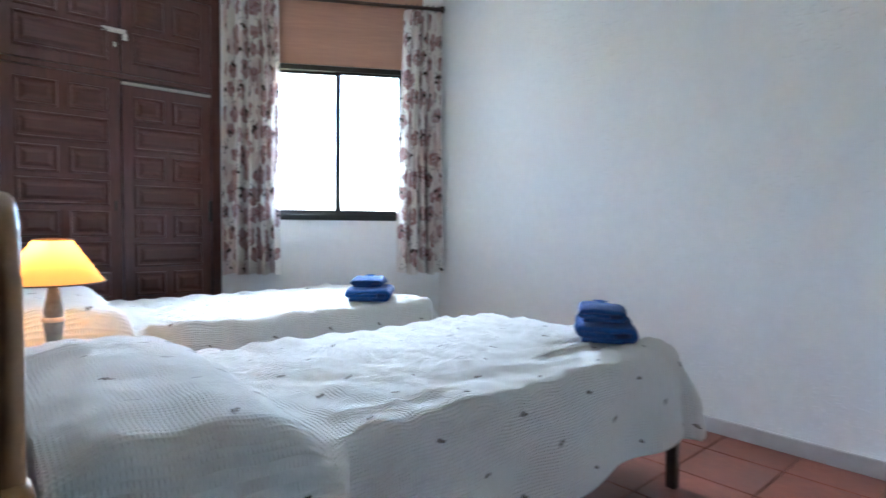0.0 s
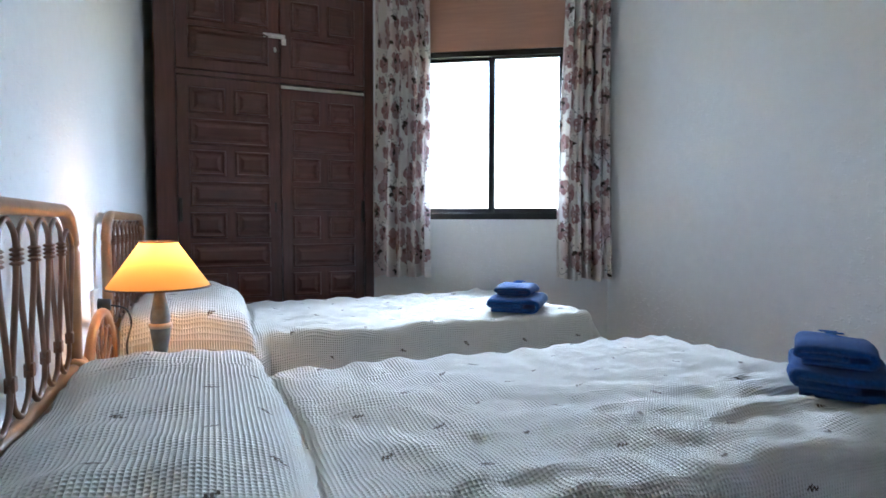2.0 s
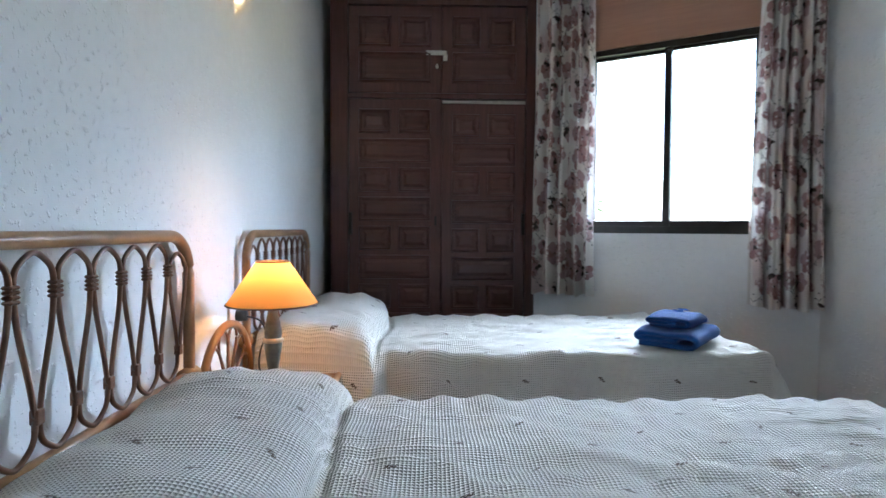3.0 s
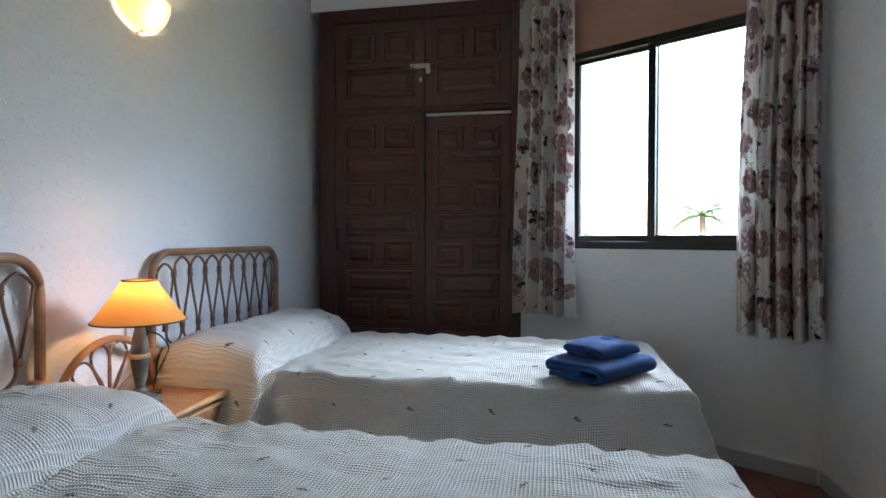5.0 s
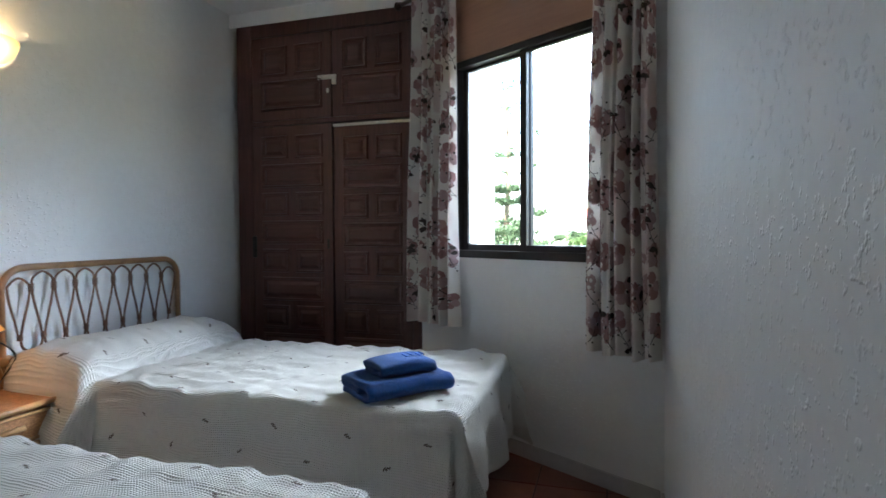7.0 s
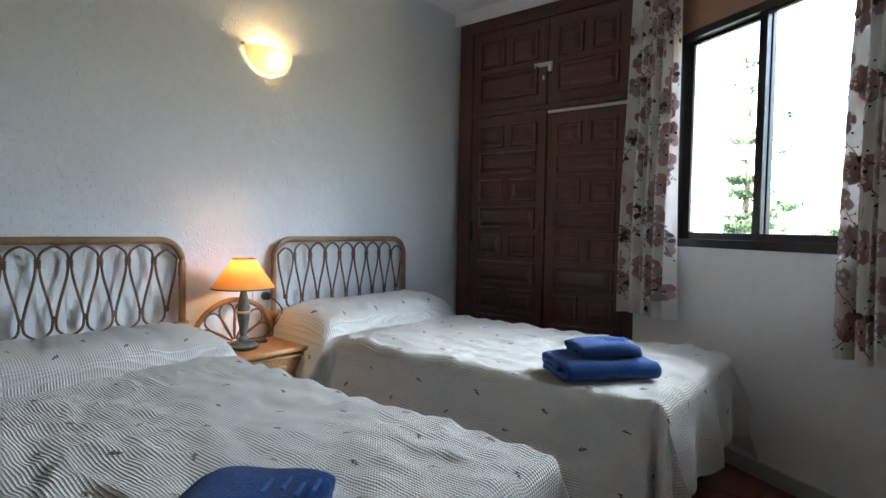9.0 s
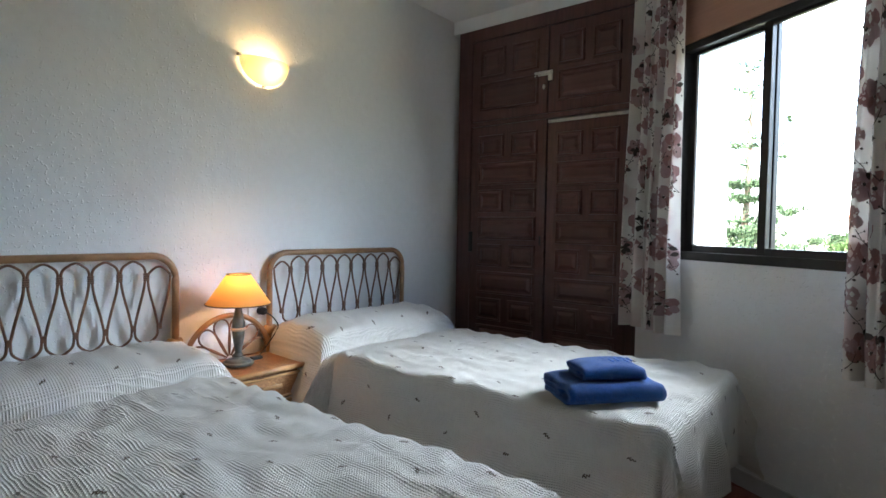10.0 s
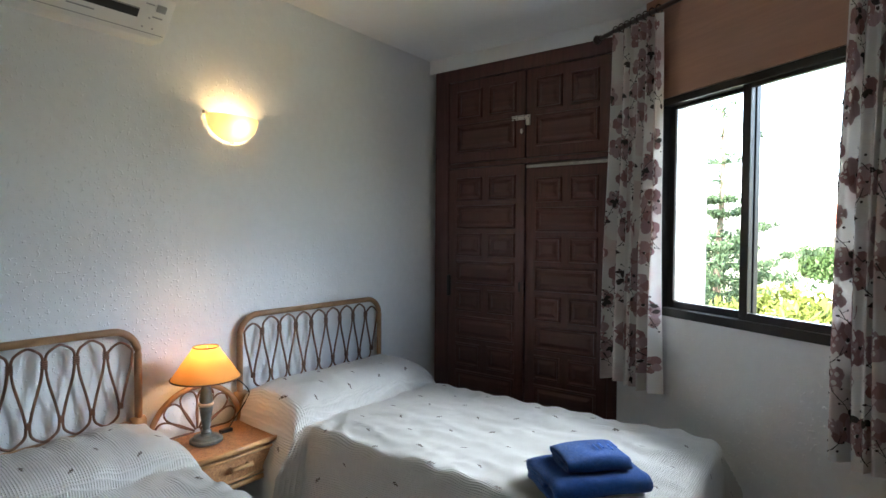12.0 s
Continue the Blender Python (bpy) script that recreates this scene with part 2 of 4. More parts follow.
M_WEAVE = mat("woven_cane", (0.40, 0.20, 0.085), rough=0.5, grain=0.35, scale=120, second=(0.24, 0.11, 0.045), second_scale=40, bump=0.8,
              bump_scale=220)
M_SPREAD = cloth("waffle_bedspread", (0.665, 0.645, 0.595))
M_MOTIF = mat("embroidery_thread", (0.10, 0.07, 0.05), rough=0.85, grain=0.3, scale=200)
M_MATTRESS = mat("mattress_ticking", (0.68, 0.67, 0.63), rough=0.9, grain=0.05)
M_BEDFRAME = mat("dark_bed_metal", (0.035, 0.028, 0.024), rough=0.45, metal=0.5, grain=0.2)
M_TOWEL = terry("blue_terry", (0.008, 0.055, 0.205))
M_TOWEL_MARK = terry("pale_blue_thread", (0.045, 0.14, 0.45))
M_CURTAIN = floral("floral_curtain")
M_PETAL = lit_through("printed_mauve", (0.56, 0.385, 0.37), 0.22, 0.45)
M_PETAL_DEEP = lit_through("printed_dark_mauve", (0.43, 0.245, 0.235), 0.22, 0.4)
M_LEAFPRINT = lit_through("printed_dark_leaf", (0.10, 0.080, 0.070), 0.22, 0.4)
M_SHADE = lit_through("amber_lampshade", (0.86, 0.46, 0.15), 0.44)
M_SHADE_TRIM = mat("shade_trim", (0.10, 0.05, 0.025), rough=0.7, grain=0.2)
M_GLASSBOWL = lit_through("frosted_glass", (0.93, 0.76, 0.46), 0.24, 0.02)
M_LAMPWOOD = mat("weathered_lamp_wood", (0.095, 0.115, 0.105), rough=0.5, grain=0.4, scale=35, second=(0.17, 0.17, 0.14), second_scale=14, bump=0.3)
M_LAMPPALE = mat("pale_lamp_wood", (0.48, 0.38, 0.25), rough=0.5, grain=0.25, scale=30)
M_PLASTIC = mat("white_plastic", (0.74, 0.73, 0.69), rough=0.35, grain=0.02)
M_PLASTIC_GREY = mat("grey_plastic", (0.32, 0.32, 0.31), rough=0.4, grain=0.05)
M_BLACK = mat("black_plastic", (0.015, 0.015, 0.016), rough=0.4, grain=0.1)
M_EXTWALL = mat("lime_render", (0.80, 0.79, 0.76), rough=0.85, grain=0.05, scale=8, bump=0.3)
M_ROOF = mat("clay_roof", (0.36, 0.13, 0.08), rough=0.8, grain=0.25, scale=6)
M_GROUND = mat("garden_ground", (0.12, 0.12, 0.06), rough=0.95, grain=0.4, scale=0.8, second=(0.20, 0.17, 0.11), second_scale=0.15)
M_BARK = mat("bark", (0.12, 0.085, 0.06), rough=0.9, grain=0.4, scale=12, bump=0.6, stretch=(1, 1, 0.3))
M_LEAF = mat("leaf_green", (0.042, 0.075, 0.025), rough=0.6, spec=0.12, grain=0.4, scale=3, second=(0.06, 0.09, 0.03), second_scale=1.2)
M_LEAF_DARK = mat("conifer_green", (0.035, 0.058, 0.028), rough=0.65, spec=0.12, grain=0.4, scale=4)
M_LEAF_YELLOW = mat("young_leaf_green", (0.085, 0.105, 0.022), rough=0.6, spec=0.12, grain=0.35, scale=3)


def clear_glass():
    m = bpy.data.materials.new("window_glass")
    m.use_nodes = True
    b = m.node_tree.nodes["Principled BSDF"]
    b.inputs["Base Color"].default_value = (0.97, 0.99, 0.985, 1)
    b.inputs["Roughness"].default_value = 0.0
    b.inputs["Transmission Weight"].default_value = 1.0
    b.inputs["IOR"].default_value = 1.02
    return m


M_GLASS = clear_glass()


# ---- mesh helpers ----
def link_mesh(name, bm, material, smooth=False, matrix=None):
    me = bpy.data.meshes.new(name)
    bm.to_mesh(me)
    bm.free()
    me.materials.append(material)
    if smooth:
        for p in me.polygons:
            p.use_smooth = True
    ob = new(name, me)
    if matrix is not None:
        ob.matrix_world = matrix
    return ob


def part(name, bm, material, parent, label="", smooth=False):
    ob = link_mesh(name, bm, material, smooth)
    ob.parent = parent
    if label:
        tagged(ob, label=label)
    return ob


def piece(name, me, parent, place):
    ob = new(name, me)
    ob.parent = parent
    ob.location = place
    return ob


def structure(name, bm, material, label, category, matrix=None):
    return tagged(link_mesh(name, bm, material, False, matrix), label=label, category=category, kind="structure")


def thing(name, label, category, matrix=None, group=""):
    ob = new(name)
    ob.empty_display_size = 0.1
    if matrix is not None:
        ob.matrix_world = matrix
    return tagged(ob, label=label, category=category, group=group)


def box(bm, x0, x1, y0, y1, z0, z1, bevel=0.0, seg=2):
    m = Matrix.LocRotScale(((x0 + x1) / 2, (y0 + y1) / 2, (z0 + z1) / 2), None, (abs(x1 - x0), abs(y1 - y0), abs(z1 - z0)))
    made = bmesh.ops.create_cube(bm, size=1, matrix=m)["verts"]
    if bevel:
        edges = {e for v in made for e in v.link_edges}
        bmesh.ops.bevel(bm, geom=list(edges), offset=bevel, segments=seg, affect="EDGES", profile=0.6)
    return bm


def one_box(*size, bevel=0.0, seg=2):
    return box(bmesh.new(), *size, bevel=bevel, seg=seg)


def turned(bm, profile, steps=24, centre=(0, 0, 0)):
    """A body of revolution round z from (radius, height) pairs."""
    rings = []
    for r, z in profile:
        rings.append([bm.verts.new((centre[0] + r * math.cos(2 * math.pi * k / steps), centre[1] + r * math.sin(2 * math.pi * k / steps),
                                    centre[2] + z)) for k in range(steps)])
    for a, b in zip(rings, rings[1:]):
        for k in range(steps):
            bm.faces.new((a[k], a[(k + 1) % steps], b[(k + 1) % steps], b[k]))
    return rings


def tube(bm, points, radius, sides=8, closed=False, taper=None):
    """A round bar along a line of points."""
    pts = [Vector(p) for p in points]
    n = len(pts)
    rings = []
    up = Vector((0.03, 0.02, 1)).normalized()
    for k, p in enumerate(pts):
        a = pts[(k - 1) % n] if closed or k else p
        b = pts[(k + 1) % n] if closed or k < n - 1 else p
        way = (b - a).normalized()
        side = way.cross(up)
        if side.length < 0.05:
            side = way.cross(Vector((1, 0, 0)))
        side.normalize()
        other = side.cross(way).normalized()
        r = radius if taper is None else radius + (taper - radius) * k / max(1, n - 1)
        rings.append([bm.verts.new(p + r * (math.cos(2 * math.pi * j / sides) * side + math.sin(2 * math.pi * j / sides) * other))
                      for j in range(sides)])
    pairs = list(zip(rings, rings[1:])) + ([(rings[-1], rings[0])] if closed else [])
    for a, b in pairs:
        for j in range(sides):
            bm.faces.new((a[j], a[(j + 1) % sides], b[(j + 1) % sides], b[j]))
    if not closed:
        bm.faces.new(rings[0][::-1])
        bm.faces.new(rings[-1])
    return bm


def curve_through(points, steps=6):
    """A smooth line through the points."""
    p = [Vector(q) for q in points]
    p = [2 * p[0] - p[1]] + p + [2 * p[-1] - p[-2]]
    out = []
    for k in range(1, len(p) - 2):
        for s in range(steps):
            t = s / steps
            out.append(0.5 * (2 * p[k] + (p[k + 1] - p[k - 1]) * t + (2 * p[k - 1] - 5 * p[k] + 4 * p[k + 1] - p[k + 2]) * t * t
                              + (3 * p[k] - p[k - 1] - 3 * p[k + 1] + p[k + 2]) * t ** 3))
    out.append(p[-2])
    return out


# ---- structure ----
DOOR_Y0, DOOR_Y1, DOOR_H = -2.96, -3.84, 2.06
bm = bmesh.new()
box(bm, -0.15, 0.0, DOOR_Y0, 0.75, 0, CEIL)
box(bm, -0.15, 0.0, BACK - 0.15, DOOR_Y1, 0, CEIL)
box(bm, -0.15, 0.0, DOOR_Y1, DOOR_Y0, DOOR_H, CEIL)
structure("wall_west", bm, M_WALL, "white spattered plaster wall behind the headboards, with a doorway", "wall")
structure("wall_east", one_box(RIGHT, RIGHT + 0.15, BACK, -0.70, 0, CEIL), M_WALL, "plain white spattered plaster wall", "wall")
structure("wall_south", one_box(0.0, RIGHT + 0.15, BACK - 0.15, BACK, 0, CEIL), M_WALL, "plain white plaster wall behind the beds", "wall")
bm = bmesh.new()
END = 1.55
box(bm, 0, WIN_L, 0, 0.09, 0, CEIL)
box(bm, WIN_R, END, 0, 0.09, 0, CEIL)
box(bm, WIN_L, WIN_R, 0, 0.09, 0, WIN_B)
box(bm, WIN_L, WIN_R, 0, 0.09, WIN_T, CEIL)
structure("wall_north", bm, M_WALL, "white plaster wall around the window, set askew", "wall", WALL)
bm = bmesh.new()
box(bm, 0.0, 1.42, 0.60, 0.75, 0, CEIL)
box(bm, 1.3375, 1.42, 0.030, 0.60, 0, CEIL)
box(bm, 0.0, 1.338, 0.0, 0.6, 2.470, CEIL)
structure("wall_wardrobe_niche", bm, M_WALL, "white plaster above and around the built-in wardrobe", "wall")
structure("ceiling", one_box(-1.6, RIGHT + 0.15, BACK - 0.15, 0.75, CEIL, CEIL + 0.2), M_CEIL, "smooth white painted ceiling", "ceiling")
# Unseen walls, added to shut outside light out beyond the doorway.
bm = bmesh.new()
box(bm, -1.6, -1.45, BACK - 0.15, -1.5, 0, CEIL)
box(bm, -1.45, -0.15, BACK - 0.15, BACK, 0, CEIL)
box(bm, -1.45, -0.15, -1.65, -1.5, 0, CEIL)
structure("wall_corridor", bm, M_WALL, "plain white unseen wall added to close the space beyond the doorway", "wall")

for name, size, m in (("baseboard_west", (0.0, 0.012, DOOR_Y0 + 0.09, 0.0, 0, 0.072), None),
                      ("baseboard_east", (RIGHT - 0.012, RIGHT, BACK, -0.790, 0, 0.072), None),
                      ("baseboard_south", (0.0, RIGHT - 0.012, BACK, BACK + 0.012, 0, 0.072), None),
                      ("baseboard_north", (0.012, 1.485, -0.012, 0.0, 0, 0.072), WALL)):
    structure(name, one_box(*size, bevel=0.003, seg=1), M_SKIRT, "low grey tile baseboard along the wall", "baseboard", m)

floor = structure("floor", one_box(-1.6, RIGHT + 0.1, BACK - 0.1, 0.6, -0.2, -0.006), M_GROUT, "dark red terracotta tile floor with narrow joints", "floor")


# ---- built-in wardrobe ----
W0, W1, WTOP = 0.055, 1.336, 2.468


def door_panel(width, height):
    """A raised field inside a moulded border, facing -y, standing on the plane y = 0."""
    bm = bmesh.new()
    w, h = width / 2, height / 2
    steps = [(0, 0.0), (0.004, 0.009), (0.012, 0.011), (0.018, 0.003), (0.030, 0.003), (0.048, 0.013), (0.053, 0.014)]
    rings = [[bm.verts.new((sx * (w - a), -d, sz * (h - a))) for sx, sz in ((-1, -1), (1, -1), (1, 1), (-1, 1))] for a, d in steps]
    for p, q in zip(rings, rings[1:]):
        for k in range(4):
            bm.faces.new((p[k], p[(k + 1) % 4], q[(k + 1) % 4], q[k]))
    bm.faces.new(rings[-1])
    return bm


def mesh_of(name, bm, material):
    me = bpy.data.meshes.new(name)
    bm.to_mesh(me)
    bm.free()
    me.materials.append(material)
    return me


def panel_door(parent, x0, x1, z0, z1, rows, front, label):
    """A door of the wardrobe: a slab, with rows of one wide or two small raised panels."""
    slab = part("door", one_box(x0, x1, front, front + 0.03, z0, z1, bevel=0.003), M_DARKWOOD, parent, label)
    edge, gap = 0.062, 0.030
    h = (z1 - z0 - 2 * edge - gap * (len(rows) - 1)) / len(rows)
    w = x1 - x0 - 2 * edge
    wide = mesh_of("panel", door_panel(w, h), M_DARKWOOD_X)
    small = mesh_of("panel", door_panel((w - 0.05) / 2, h), M_DARKWOOD_X)
    z = z1 - edge - h / 2
    for kind in rows:
        xs = ((x0 + x1) / 2,) if kind == "W" else ((x0 + edge + (w - 0.05) / 4), (x1 - edge - (w - 0.05) / 4))
        for x in xs:
            piece("panel", wide if kind == "W" else small, slab, (x, front - 0.0005, z))
        z -= h + gap
    return slab


wardrobe = thing("built_in_wardrobe", "dark-stained panelled built-in wardrobe with upper cupboards", "wardrobe")
bm = bmesh.new()
box(bm, W0, 0.165, -0.004, 0.05, 0.0, WTOP, bevel=0.004)
box(bm, 1.276, W1, -0.004, 0.05, 0.0, WTOP, bevel=0.004)
box(bm, 0.165, 1.276, -0.004, 0.05, 2.385, WTOP, bevel=0.004)
box(bm, 0.165, 1.276, -0.002, 0.05, 1.812, 1.842, bevel=0.003)
box(bm, 0.165, 1.276, -0.002, 0.05, 0.0, 0.07, bevel=0.003)
part("frame", bm, M_DARKWOOD, wardrobe)
part("carcass", one_box(W0 + 0.01, W1 - 0.01, 0.052, 0.58, 0.0, WTOP - 0.01), M_DARKWOOD, wardrobe)
ROWS = ("S", "W", "S", "W", "S", "W", "S", "W", "S")
left_low = panel_door(wardrobe, 0.170, 0.742, 0.075, 1.808, ROWS, 0.000, "tall panelled lower door")
right_low = panel_door(wardrobe, 0.752, 1.272, 0.075, 1.780, ROWS, 0.004, "tall panelled lower door")
left_up = panel_door(wardrobe, 0.170, 0.742, 1.846, 2.380, ("S", "W"), 0.000, "short panelled cupboard door")
right_up = panel_door(wardrobe, 0.750, 1.272, 1.846, 2.380, ("S", "W"), 0.001, "short panelled cupboard door")
# Separate pale strip stands for the door's unpainted top edge.
part("top_strip", one_box(0.752, 1.272, -0.006, 0.012, 1.782, 1.800, bevel=0.003), M_RAIL, wardrobe, "pale strip for the bare top edge of the door")
bolt = part("bolt", one_box(0.650, 0.778, -0.008, 0.0, 2.078, 2.106, bevel=0.002), M_CHROME, left_up, "small bright metal bolt")
bm = bmesh.new()
tube(bm, [(0.660, -0.013, 2.092), (0.770, -0.013, 2.092)], 0.006)
box(bm, 0.690, 0.698, -0.020, -0.004, 2.080, 2.104, bevel=0.001)
box(bm, 0.735, 0.743, -0.020, -0.004, 2.080, 2.104, bevel=0.001)
part("bolt_bar", bm, M_CHROME, bolt)
part("padlock", one_box(0.755, 0.782, -0.022, -0.008, 2.040, 2.078, bevel=0.003), M_CHROME, bolt, "small brassy padlock")
bm = bmesh.new()
bmesh.ops.create_cone(bm, cap_ends=True, segments=14, radius1=0.009, radius2=0.007, depth=0.008, matrix=pose(0.718, -0.004, 2.010, 90) @ Matrix.Diagonal((1, 1.9, 1, 1)))
part("keyhole_plate", bm, M_CHROME, left_up)
for x in (0.712,):
    part("key_plate", one_box(x - 0.006, x + 0.006, -0.004, 0.002, 1.02, 1.08, bevel=0.001), M_BRONZE, left_low)
for x, slab in ((1.262, right_low), (0.180, left_low)):
    part("pull_handle", one_box(x - 0.010, x + 0.010, -0.022, 0.002, 0.96, 1.10, bevel=0.006), M_BRONZE, slab, "dark metal handle")

# ---- window ----
window = tagged(new("window_1"), label="dark aluminium sliding window with two panes of clear glass", category="window", kind="structure")
window.matrix_world = WALL
F = 0.048
bm = bmesh.new()
box(bm, WIN_L, WIN_L + 0.028, -0.008, 0.07, WIN_B, WIN_T, bevel=0.002)
box(bm, WIN_R - 0.028, WIN_R, -0.008, 0.07, WIN_B, WIN_T, bevel=0.002)
box(bm, WIN_L + 0.028, WIN_R - 0.028, -0.008, 0.07, WIN_B, WIN_B + 0.040, bevel=0.002)
box(bm, WIN_L + 0.028, WIN_R - 0.028, -0.008, 0.07, WIN_T - 0.035, WIN_T, bevel=0.002)
part("window_frame", bm, M_BRONZE, window)
MIDW = 0.772
for s0, s1, d0, lab in ((WIN_L + 0.030, MIDW + 0.022, 0.036, "rear sliding sash"), (MIDW - 0.022, WIN_R - 0.030, 0.006, "front sliding sash")):
    bm = bmesh.new()
    z0, z1 = WIN_B + 0.0385, WIN_T - 0.0335
    box(bm, s0, s0 + 0.040, d0, d0 + 0.026, z0, z1, bevel=0.003)
    box(bm, s1 - 0.040, s1, d0, d0 + 0.026, z0, z1, bevel=0.003)
    box(bm, s0 + 0.040, s1 - 0.040, d0 + 0.001, d0 + 0.025, z0, z0 + 0.034, bevel=0.003)
    box(bm, s0 + 0.040, s1 - 0.040, d0 + 0.001, d0 + 0.025, z1 - 0.018, z1, bevel=0.003)
    sash = part("sash", bm, M_BRONZE, window, lab)
    pane = part("pane", one_box(s0 + 0.036, s1 - 0.036, d0 + 0.010, d0 + 0.014, z0 + 0.030, z1 - 0.014), M_GLASS, sash)
    pane.visible_shadow = False
# Pale strip puts the light on the sash's inner stile into colour.
part("lit_stile_strip", one_box(WIN_L + 0.071, WIN_L + 0.086, 0.028, 0.050, WIN_B + 0.078, WIN_T - 0.056, bevel=0.002), M_MILL, window, "pale aluminium strip for the lit inner stile of the sash")
part("window_sill", one_box(WIN_L - 0.02, WIN_R + 0.02, 0.072, 0.16, WIN_B - 0.03, WIN_B - 0.001, bevel=0.004), M_EXTWALL, window)
structure("shutter_box", one_box(WIN_L - 0.10, WIN_R + 0.10, -0.010, -0.0005, WIN_T + 0.002, CEIL - 0.002, bevel=0.002), M_PANEL,
          "reddish brown shutter box panel above the window", "shutter box", WALL)

# ---- curtains ----
ROD_D = -0.085


def curtain(name, s0, s1, z0, z1, folds, flare, seed, label):
    """A gathered curtain: deep soft folds that open towards the hem, with the cloth's own width in its UV map."""
    rnd = random.Random(seed)
    root = thing(name, label, "curtain", WALL, "curtains at the window")
    ph = [rnd.uniform(0, 6.28) for _ in range(6)]

    def place(u, f):
        open_ = 0.55 + 0.45 * min(1, f * 1.6)
        a = 2 * math.pi * folds * (u + 0.028 * math.sin(2 * math.pi * u + ph[0]) + 0.010 * math.sin(3 * f + ph[1]))
        depth = (0.042 * math.sin(a) + 0.017 * math.sin(1.7 * a + ph[2] + 1.2 * f) + 0.007 * math.sin(3.1 * a + ph[3])) * open_
        s = s0 + (s1 - s0) * u + flare * (u - 0.5) * f + 0.010 * math.cos(a + ph[4]) * open_ + 0.006 * math.sin(5 * f + ph[5])
        return Vector((s, ROD_D + depth, z1 + (z0 - z1) * f + 0.008 * f * math.sin(a * 0.5 + ph[1])))

    bm = bmesh.new()
    layer = bm.loops.layers.uv.new("cloth")
    nu, nv = 150, 60
    spots_ = [[place(i / nu, j / nv) for i in range(nu + 1)] for j in range(nv + 1)]
    grid = [[bm.verts.new(p) for p in row] for row in spots_]
    middle = [0.0]
    for p, q in zip(spots_[nv // 2], spots_[nv // 2][1:]):
        middle.append(middle[-1] + (q - p).length)
    for j in range(nv):
        for i in range(nu):
            ids = ((j, i), (j, i + 1), (j + 1, i + 1), (j + 1, i))
            face = bm.faces.new([grid[a][b] for a, b in ids])
            for loop, (jj, ii) in zip(face.loops, ids):
                loop[layer].uv = (middle[ii] + seed * 0.37, spots_[jj][ii].z + seed * 0.21)
            face.smooth = True
    part("drape", bm, M_CURTAIN, root, "cream cotton with pale mauve washes")
    # the print, in metres of the flat cloth: x across, y down
    width, height = middle[-1], z1 - z0

    def on_cloth(x, y, lift):
        u = float(np.interp(x, middle, np.linspace(0, 1, nu + 1)))
        f = min(0.999, max(0.001, y / height))
        p = place(u, f)
        n = (place(u + 0.002, f) - p).cross(place(u, f + 0.004) - p).normalized()
        return p + n * (lift if n.y < 0 else -lift)

    def patch(to, outline, lift):
        """A filled flat shape: rings shrinking to its middle, laid on the folds."""
        cx, cy = sum(p[0] for p in outline) / len(outline), sum(p[1] for p in outline) / len(outline)
        if not (0.008 < cx < width - 0.008 and 0.015 < cy < height - 0.012):
            return
        outline = [(min(width - 0.003, max(0.003, x)), min(height - 0.004, max(0.008, y))) for x, y in outline]
        rings = [[to.verts.new(on_cloth(cx + (x - cx) * k, cy + (y - cy) * k, lift)) for x, y in outline] for k in (1.0, 0.55)]
        mid_ = to.verts.new(on_cloth(cx, cy, lift))
        n = len(outline)
        for i in range(n):
            to.faces.new((rings[0][i], rings[0][(i + 1) % n], rings[1][(i + 1) % n], rings[1][i]))
            to.faces.new((rings[1][i], rings[1][(i + 1) % n], mid_))

    def leaf(to, x, y, turn, length, lift):
        c, s = math.cos(turn), math.sin(turn)
        shape = [(t, 0.30 * math.sin(math.pi * t ** 0.8) * sg) for sg, ts in ((1, (0, 0.15, 0.35, 0.6, 0.82, 1)), (-1, (0.82, 0.6, 0.35, 0.15))) for t in ts]
        patch(to, [(x + length * (c * a - s * b), y + length * (s * a + c * b)) for a, b in shape], lift)

    def twig(to, line, w, lift):
        for (xa, ya), (xb, yb) in zip(line, line[1:]):
            d = math.hypot(xb - xa, yb - ya)
            nx, ny = -(yb - ya) / d * w, (xb - xa) / d * w
            quad = ((xa - nx, ya - ny), (xb - nx, yb - ny), (xb + nx, yb + ny), (xa + nx, ya + ny))
            if all(0.004 < p[0] < width - 0.004 and 0.01 < p[1] < height - 0.006 for p in quad):
                to.faces.new([to.verts.new(on_cloth(px, py, lift)) for px, py in quad])

    pale, deep, dark = bmesh.new(), bmesh.new(), bmesh.new()
    y, row = 0.07, 0
    while y < height:
        x = -0.02 + (0.09 if row % 2 else 0.0) + rnd.uniform(-0.02, 0.02)
        while x < width + 0.06:
            bx, by = x + rnd.uniform(-0.02, 0.02), y + rnd.uniform(-0.025, 0.025)
            size, spin = rnd.uniform(0.042, 0.064), rnd.uniform(0, 6.28)
            for k in range(5):
                a = spin + k * 1.257 + rnd.uniform(-0.15, 0.15)
                px, py, pr = bx + 0.62 * size * math.cos(a), by + 0.62 * size * math.sin(a), size * rnd.uniform(0.45, 0.62)
                patch(pale if k % 3 else deep, [(px + pr * rnd.uniform(0.82, 1.12) * math.cos(q * 0.628), py + pr * rnd.uniform(0.82, 1.12) * math.sin(q * 0.628))
                                                for q in range(10)], 0.0014 + 0.0002 * k)
            patch(dark, [(bx + 0.13 * size * math.cos(q * 0.785), by + 0.13 * size * math.sin(q * 0.785)) for q in range(8)], 0.0028)
            lean = rnd.choice((-1, 1)) * rnd.uniform(0.5, 1.0)
